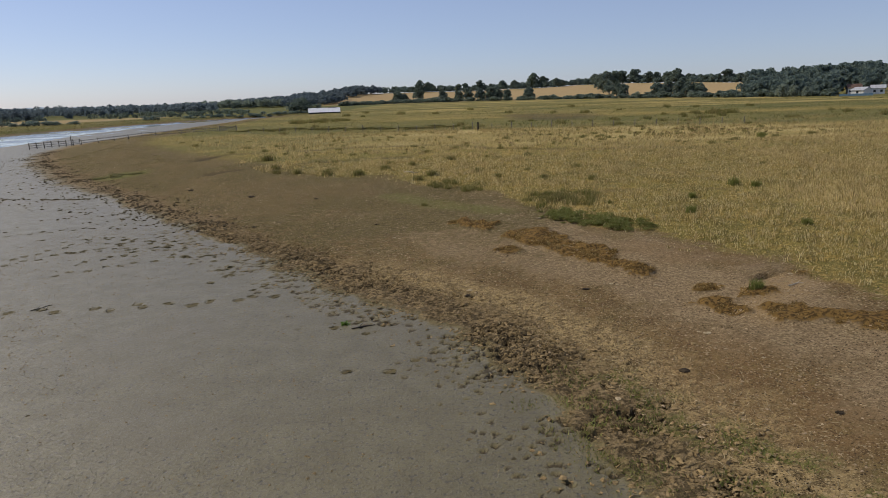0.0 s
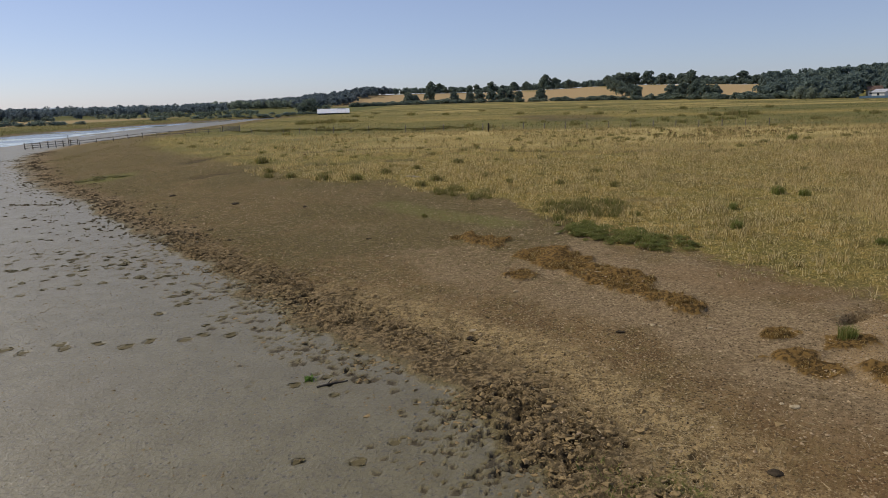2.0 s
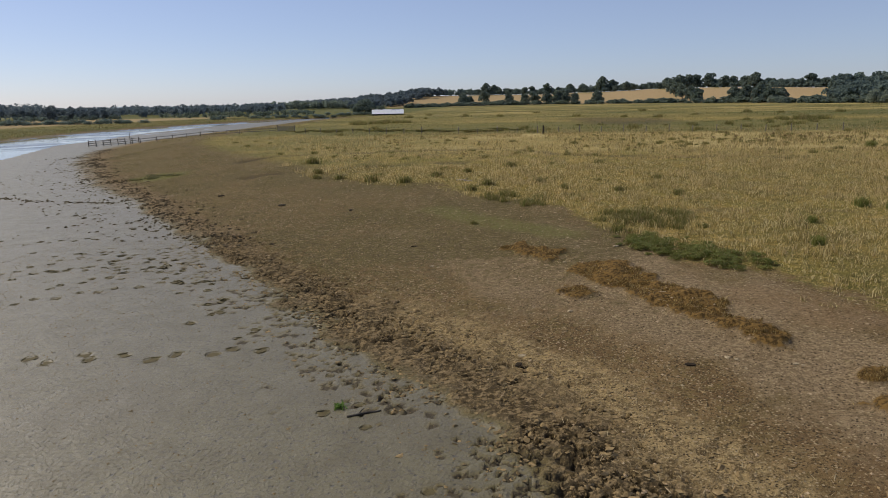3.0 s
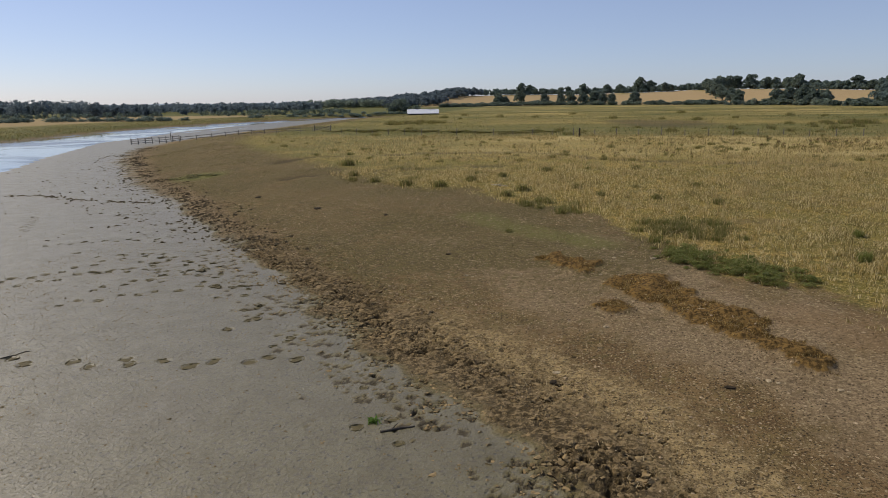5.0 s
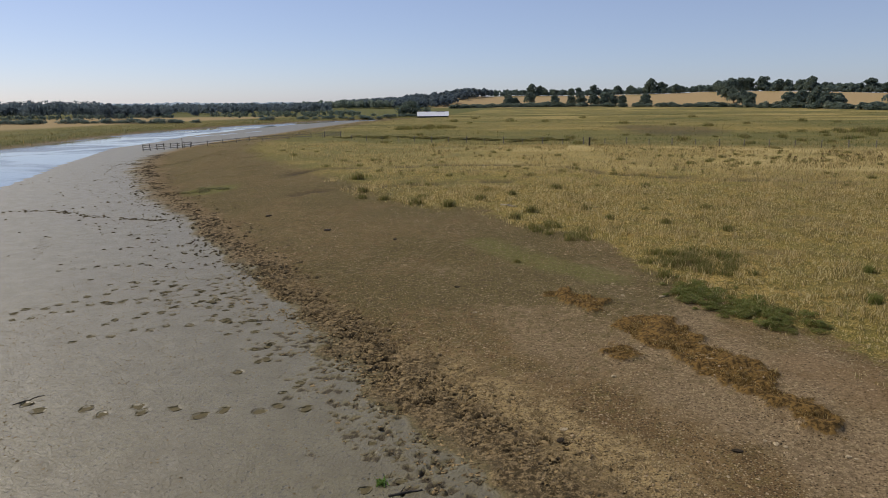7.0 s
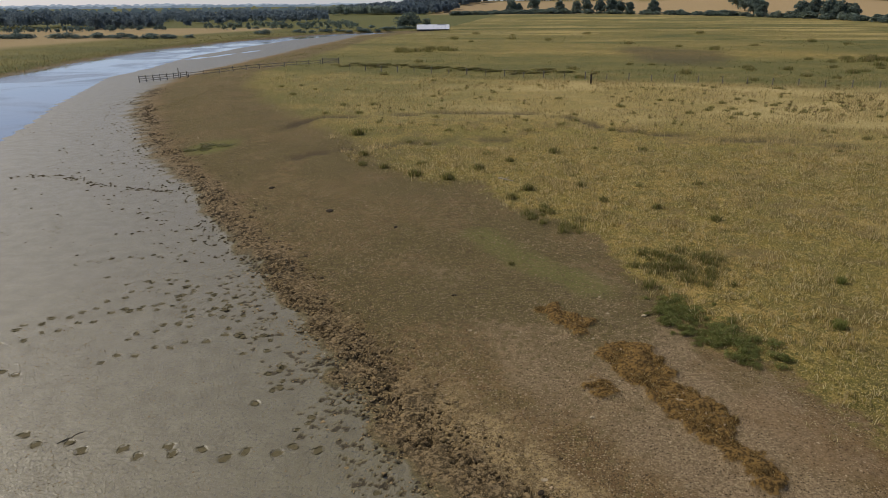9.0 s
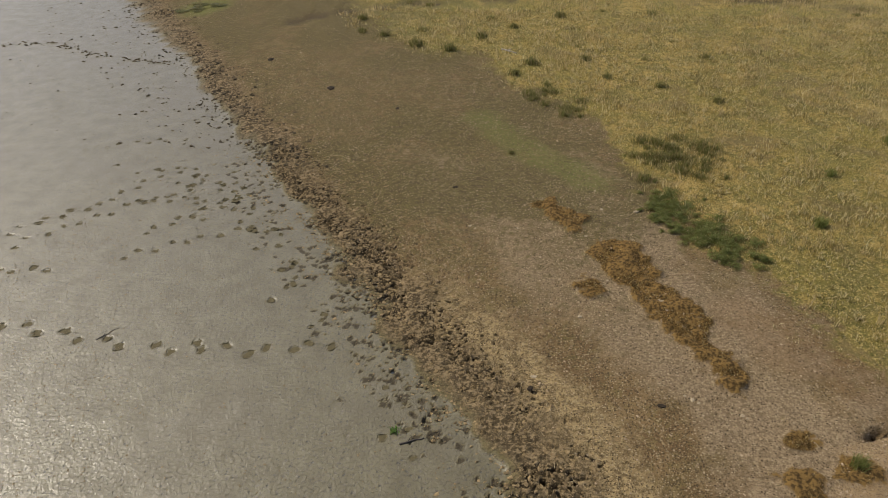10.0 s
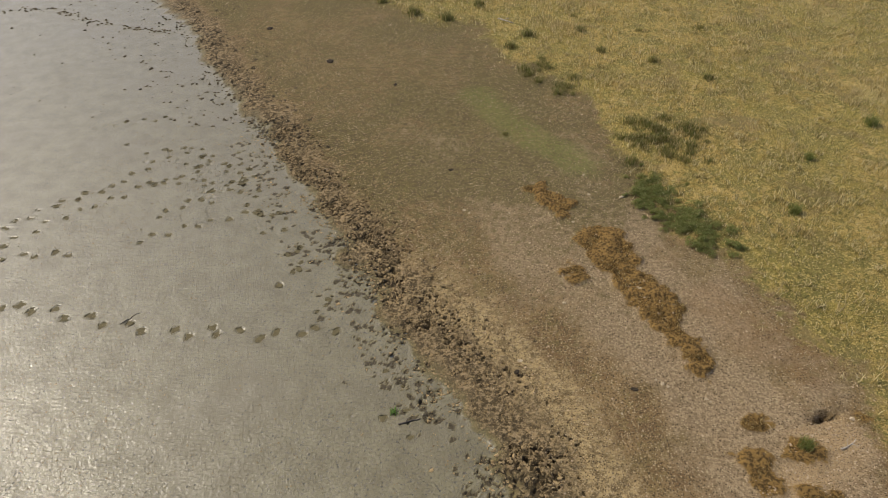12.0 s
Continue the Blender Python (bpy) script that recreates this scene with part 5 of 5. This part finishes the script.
for i in range(8):
    ax, ay = polar(30.2 + 0.26 * i, 432)
    bm = bmesh.new()
    box(bm, -0.97, 0.97, -0.05, 0.05, -0.4, 1.2)
    ob = part("panel", bm, M_BLUE, blue)
    ob.matrix_basis = pose(ax, ay, float(ground_z(ax, ay)[0]), 0, 0, -31)


# ------------------------------------------------------------------ trees
def tree(seed, h, spread_r, count, leaf, mat, label, group, name="tree", low=0.25, tall=False):
    r = np.random.default_rng(seed)
    top = tagged(new(name), label, "tree" if name == "tree" else name, group)
    bm = bmesh.new()
    tube(bm, [(0, 0, -0.5), (0.1, 0, h * 0.25), (0.15, 0.1, h * 0.5), (0.1, 0, h * 0.82)], [h * 0.035, h * 0.026, h * 0.018, h * 0.006], 7)
    lobes = []
    n = 9 if not tall else 6
    for i in range(n):
        a = 2.4 * i + r.random()
        q = (i + 0.5) / n
        zz = h * (low + (0.92 - low) * q)
        ring = spread_r * (0.62 if not tall else 0.25) * math.sin(math.pi * (0.18 + 0.72 * q)) * (0.6 + 0.6 * r.random())
        s = spread_r * (0.34 + 0.26 * r.random()) * (1.1 - 0.35 * q)
        lobes.append((ring * math.cos(a), ring * math.sin(a), zz, s, s, s * (0.8 if not tall else 1.7)))
        if not tall:
            tube(bm, [(0.1, 0, h * (0.2 + 0.4 * q)), (ring * 0.5 * math.cos(a), ring * 0.5 * math.sin(a), (zz + h * (0.25 + 0.4 * q)) / 2), (ring * math.cos(a), ring * math.sin(a), zz)],
                 [h * 0.014, h * 0.009, h * 0.004], 5)
    lobes.append((0, 0, h * (low + 0.3), spread_r * 0.6, spread_r * 0.6, h * 0.3))
    part("trunk", bm, M_BARK, top)
    v, f = leaf_cloud(lobes, count, leaf, seed)
    tagged(part_mesh("crown", mesh_of("crown", v, f, mat), top), kind="stuff")
    return top


def spots(items):
    return [(*polar(az, d), 0.7 * i, k) for i, (az, d, k) in enumerate(items)]


OAK = "broad dark green tree on the far hillside"
oaks = [tree(500 + k, 15, 7.5, 1100, 1.9, M_TREE, OAK, "hillside trees", low=0.16) for k in range(4)]
r = np.random.default_rng(77)
ridge = [[] for _ in oaks]
# bearing, distance past the foot of the hill, size
named = [(7.7, 235, 1.3), (8.5, 240, 1.0), (9.6, 190, .72), (10.1, 192, .55), (18.9, 235, 1.0), (18.2, 240, .8), (22.6, 235, .85), (16.8, 235, .85), (17.4, 240, .8), (15.7, 232, 1.05),
         (14.8, 225, .95), (14.2, 205, 1.0), (13.6, 190, 1.0), (13.2, 160, .95), (13.0, 130, .9), (13.3, 100, .9), (13.8, 70, .9), (14.4, 40, .9), (14.9, 15, .8), (12.7, 225, .85),
         (7.4, 8, .9), (17.5, 10, .8), (18.3, 16, .85), (19.3, 6, .9), (19.9, 4, .8), (20.6, 12, .7), (4.2, 15, .95), (4.9, 22, .85), (3.4, 12, .9), (2.4, 25, .9), (5.6, 18, .75), (-3.4, 20, .95),
         (-2.9, 26, .7), (-1.7, 60, 1.0), (0.3, 20, .85), (1.6, 40, .8), (-1.6, 235, 1.1), (-0.9, 240, .95), (3.4, 238, .95), (5.2, 238, .85), (6.2, 240, .8), (1.6, 238, .7), (2.2, 240, .75)]
for i, (az, past, k) in enumerate(named):
    ridge[i % 4].append((az, float(foot_of_hill(az)) + past, k))
for i in range(90):
    az = r.uniform(-3, 27)
    ridge[i % 4].append((az, float(foot_of_hill(az)) + r.uniform(228, 290), 0.32 + 0.32 * r.random()))
for ob, items in zip(oaks, ridge):
    place(ob, spots(items))
SHRUB = "low rounded dark green hedgerow bush"
shrubs = [tree(520 + k, 5.5, 4.6, 420, 1.5, M_TREE, SHRUB, "hedgerow bushes", "bush", 0.08) for k in range(3)]
rows = [[] for _ in shrubs]
for i in range(160):
    az = r.uniform(-6, 30)
    rows[i % 3].append((az, float(foot_of_hill(az)) - 2 + r.uniform(-8, 12), 0.45 + 0.7 * r.random() ** 1.5))
for i in range(44):
    az = r.uniform(-8.5, 3)
    rows[i % 3].append((az, float(foot_of_hill(az)) + 48 + 8 * az + r.uniform(-6, 6), 0.5 + 0.6 * r.random()))
for ob, items in zip(shrubs, rows):
    place(ob, [(x, y, t, (1.35 * k, 1.35 * k, 0.72 * k)) for x, y, t, k in spots(items)])
willows = tree(530, 9, 5.0, 700, 1.2, M_SILVERHAZE, "pale silvery willow at the foot of the wooded hill", "willows", "tree", 0.1)
place(willows, spots([(26.4, 458, .85), (27.1, 456, .75), (28.0, 452, .65), (22.0, 515, .5), (20.0, 550, .6), (16.0, 610, .6)]))
bank_trees = tree(531, 7.5, 5.5, 800, 1.0, M_TREE, "dense dark green tree beside the farm shed", "bank trees", "tree", 0.1)
place(bank_trees, [(-80, 400, 0.3, 1.1), (-85, 402, 1.3, 0.8), (-74, 420, 2.0, 0.6)])
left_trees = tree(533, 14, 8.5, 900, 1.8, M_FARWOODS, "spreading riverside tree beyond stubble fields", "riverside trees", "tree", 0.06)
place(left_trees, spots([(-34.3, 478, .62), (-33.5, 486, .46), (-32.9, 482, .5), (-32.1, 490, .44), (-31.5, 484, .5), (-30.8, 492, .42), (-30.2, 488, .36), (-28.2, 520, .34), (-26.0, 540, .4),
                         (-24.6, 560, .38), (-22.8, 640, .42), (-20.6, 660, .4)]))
hedge = tree(534, 3.2, 2.6, 360, 0.6, M_WOODS, "low dark hedge bush in the stubble field", "far bank hedge", "bush", 0.05)
low = lambda items: [(x, y, t, (1.5 * k, 1.2 * k, 0.62 * k)) for x, y, t, k in items]
place(hedge, low([(-262 + 3.1 * i + float(r.normal(0, 0.8)), 288 + float(r.normal(0, 1.5)), i, 0.7 + 0.4 * float(r.random())) for i in range(12)]
      + [(-216 + 3.1 * i + float(r.normal(0, 0.8)), 291 + float(r.normal(0, 2)), i, 0.55 + 0.6 * float(r.random())) for i in range(20)]
      + [(-136, 328, 1, 1.0), (-141, 331, 2, 0.7)]
      + [(-126 + 3.0 * i, 345 + 3.2 * i + float(r.normal(0, 2)), i, 0.45 + 0.4 * float(r.random())) for i in range(20)]
      + [(-170 + 6 * i, 402 + float(r.normal(0, 4)), i, 0.35 + 0.4 * float(r.random())) for i in range(12)]))


def wood(name, label, n, az0, az1, d0, d1, h0, h1, mat, seed, leaves=150, leaf=2.2, rule=None):
    """A far wood whose trees cannot be told apart: crowns of leaf clumps in one mesh."""
    r = np.random.default_rng(seed)
    vs, fs, base = [], [], 0
    where = []
    while len(where) < n:
        az, d = r.uniform(az0, az1), r.uniform(d0, d1)
        if not rule or rule(az, d):
            where.append(polar(az, d))
    zs = ground_z([p[0] for p in where], [p[1] for p in where])
    for (x, y), z in zip(where, zs):
        h = r.uniform(h0, h1)
        s = h * r.uniform(0.36, 0.5)
        lobes = [(x + s * 0.5 * r.standard_normal(), y + s * 0.5 * r.standard_normal(), z + h * r.uniform(0.3, 0.78), s * 0.6, s * 0.6, s * 0.6) for _ in range(4)]
        lobes.append((x, y, z + h * 0.32, s * 0.95, s * 0.95, h * 0.4))
        v, f = leaf_cloud(lobes, leaves, leaf, int(r.integers(1e6)))
        vs.append(v), fs.append(f + base)
        base += len(v)
    stuff(name, mesh_of(name, np.concatenate(vs), np.concatenate(fs), mat), label, "woodland")


past = lambda az, d: d - float(foot_of_hill(az))
wood("hill_wood", "dense dark green wood covering the hill", 330, 24, 42, 415, 735, 7.5, 12, M_WOODS, 601, 190, 2.6,
     lambda az, d: past(az, d) > (6 if az < 29.8 else 45) and past(az, d) < 265)
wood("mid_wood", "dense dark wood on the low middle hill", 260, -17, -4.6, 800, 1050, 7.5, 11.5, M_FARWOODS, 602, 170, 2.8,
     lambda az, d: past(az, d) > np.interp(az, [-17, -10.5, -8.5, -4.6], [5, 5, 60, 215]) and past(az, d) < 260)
wood("ridge_wood", "unbroken belt of trees behind golden fields", 210, -4.6, 27, 700, 1110, 6, 9.5, M_WOODS, 603, 160, 2.8,
     lambda az, d: 238 < past(az, d) < 320)
wood("crest_hedge", "low unbroken hedge along the top of the golden fields", 240, -5, 27, 690, 1060, 3, 6, M_WOODS, 605, 70, 2.2,
     lambda az, d: 222 < past(az, d) < 242)
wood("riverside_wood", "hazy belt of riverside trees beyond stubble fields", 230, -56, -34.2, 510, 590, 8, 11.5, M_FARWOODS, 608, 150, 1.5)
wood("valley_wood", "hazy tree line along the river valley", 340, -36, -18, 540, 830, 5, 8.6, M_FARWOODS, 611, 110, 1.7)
wood("field_hedge", "dark hedge at the far side of stubble fields", 70, -50, -29.5, 432, 448, 2.0, 3.6, M_WOODS, 612, 60, 1.0)
wood("river_scrub", "dark green scrub on the opposite river bank", 90, -27, -15.5, 395, 500, 1.6, 3.6, M_TREE, 613, 70, 0.9, lambda az, d: d > 395 + 8 * (az + 21) ** 2 / 9)
wood("poplar_row", "pale grey-green row of poplars beyond the marsh", 70, -20.3, -12.0, 828, 850, 8.5, 10.8, M_SILVERHAZE, 609, 110, 1.9)
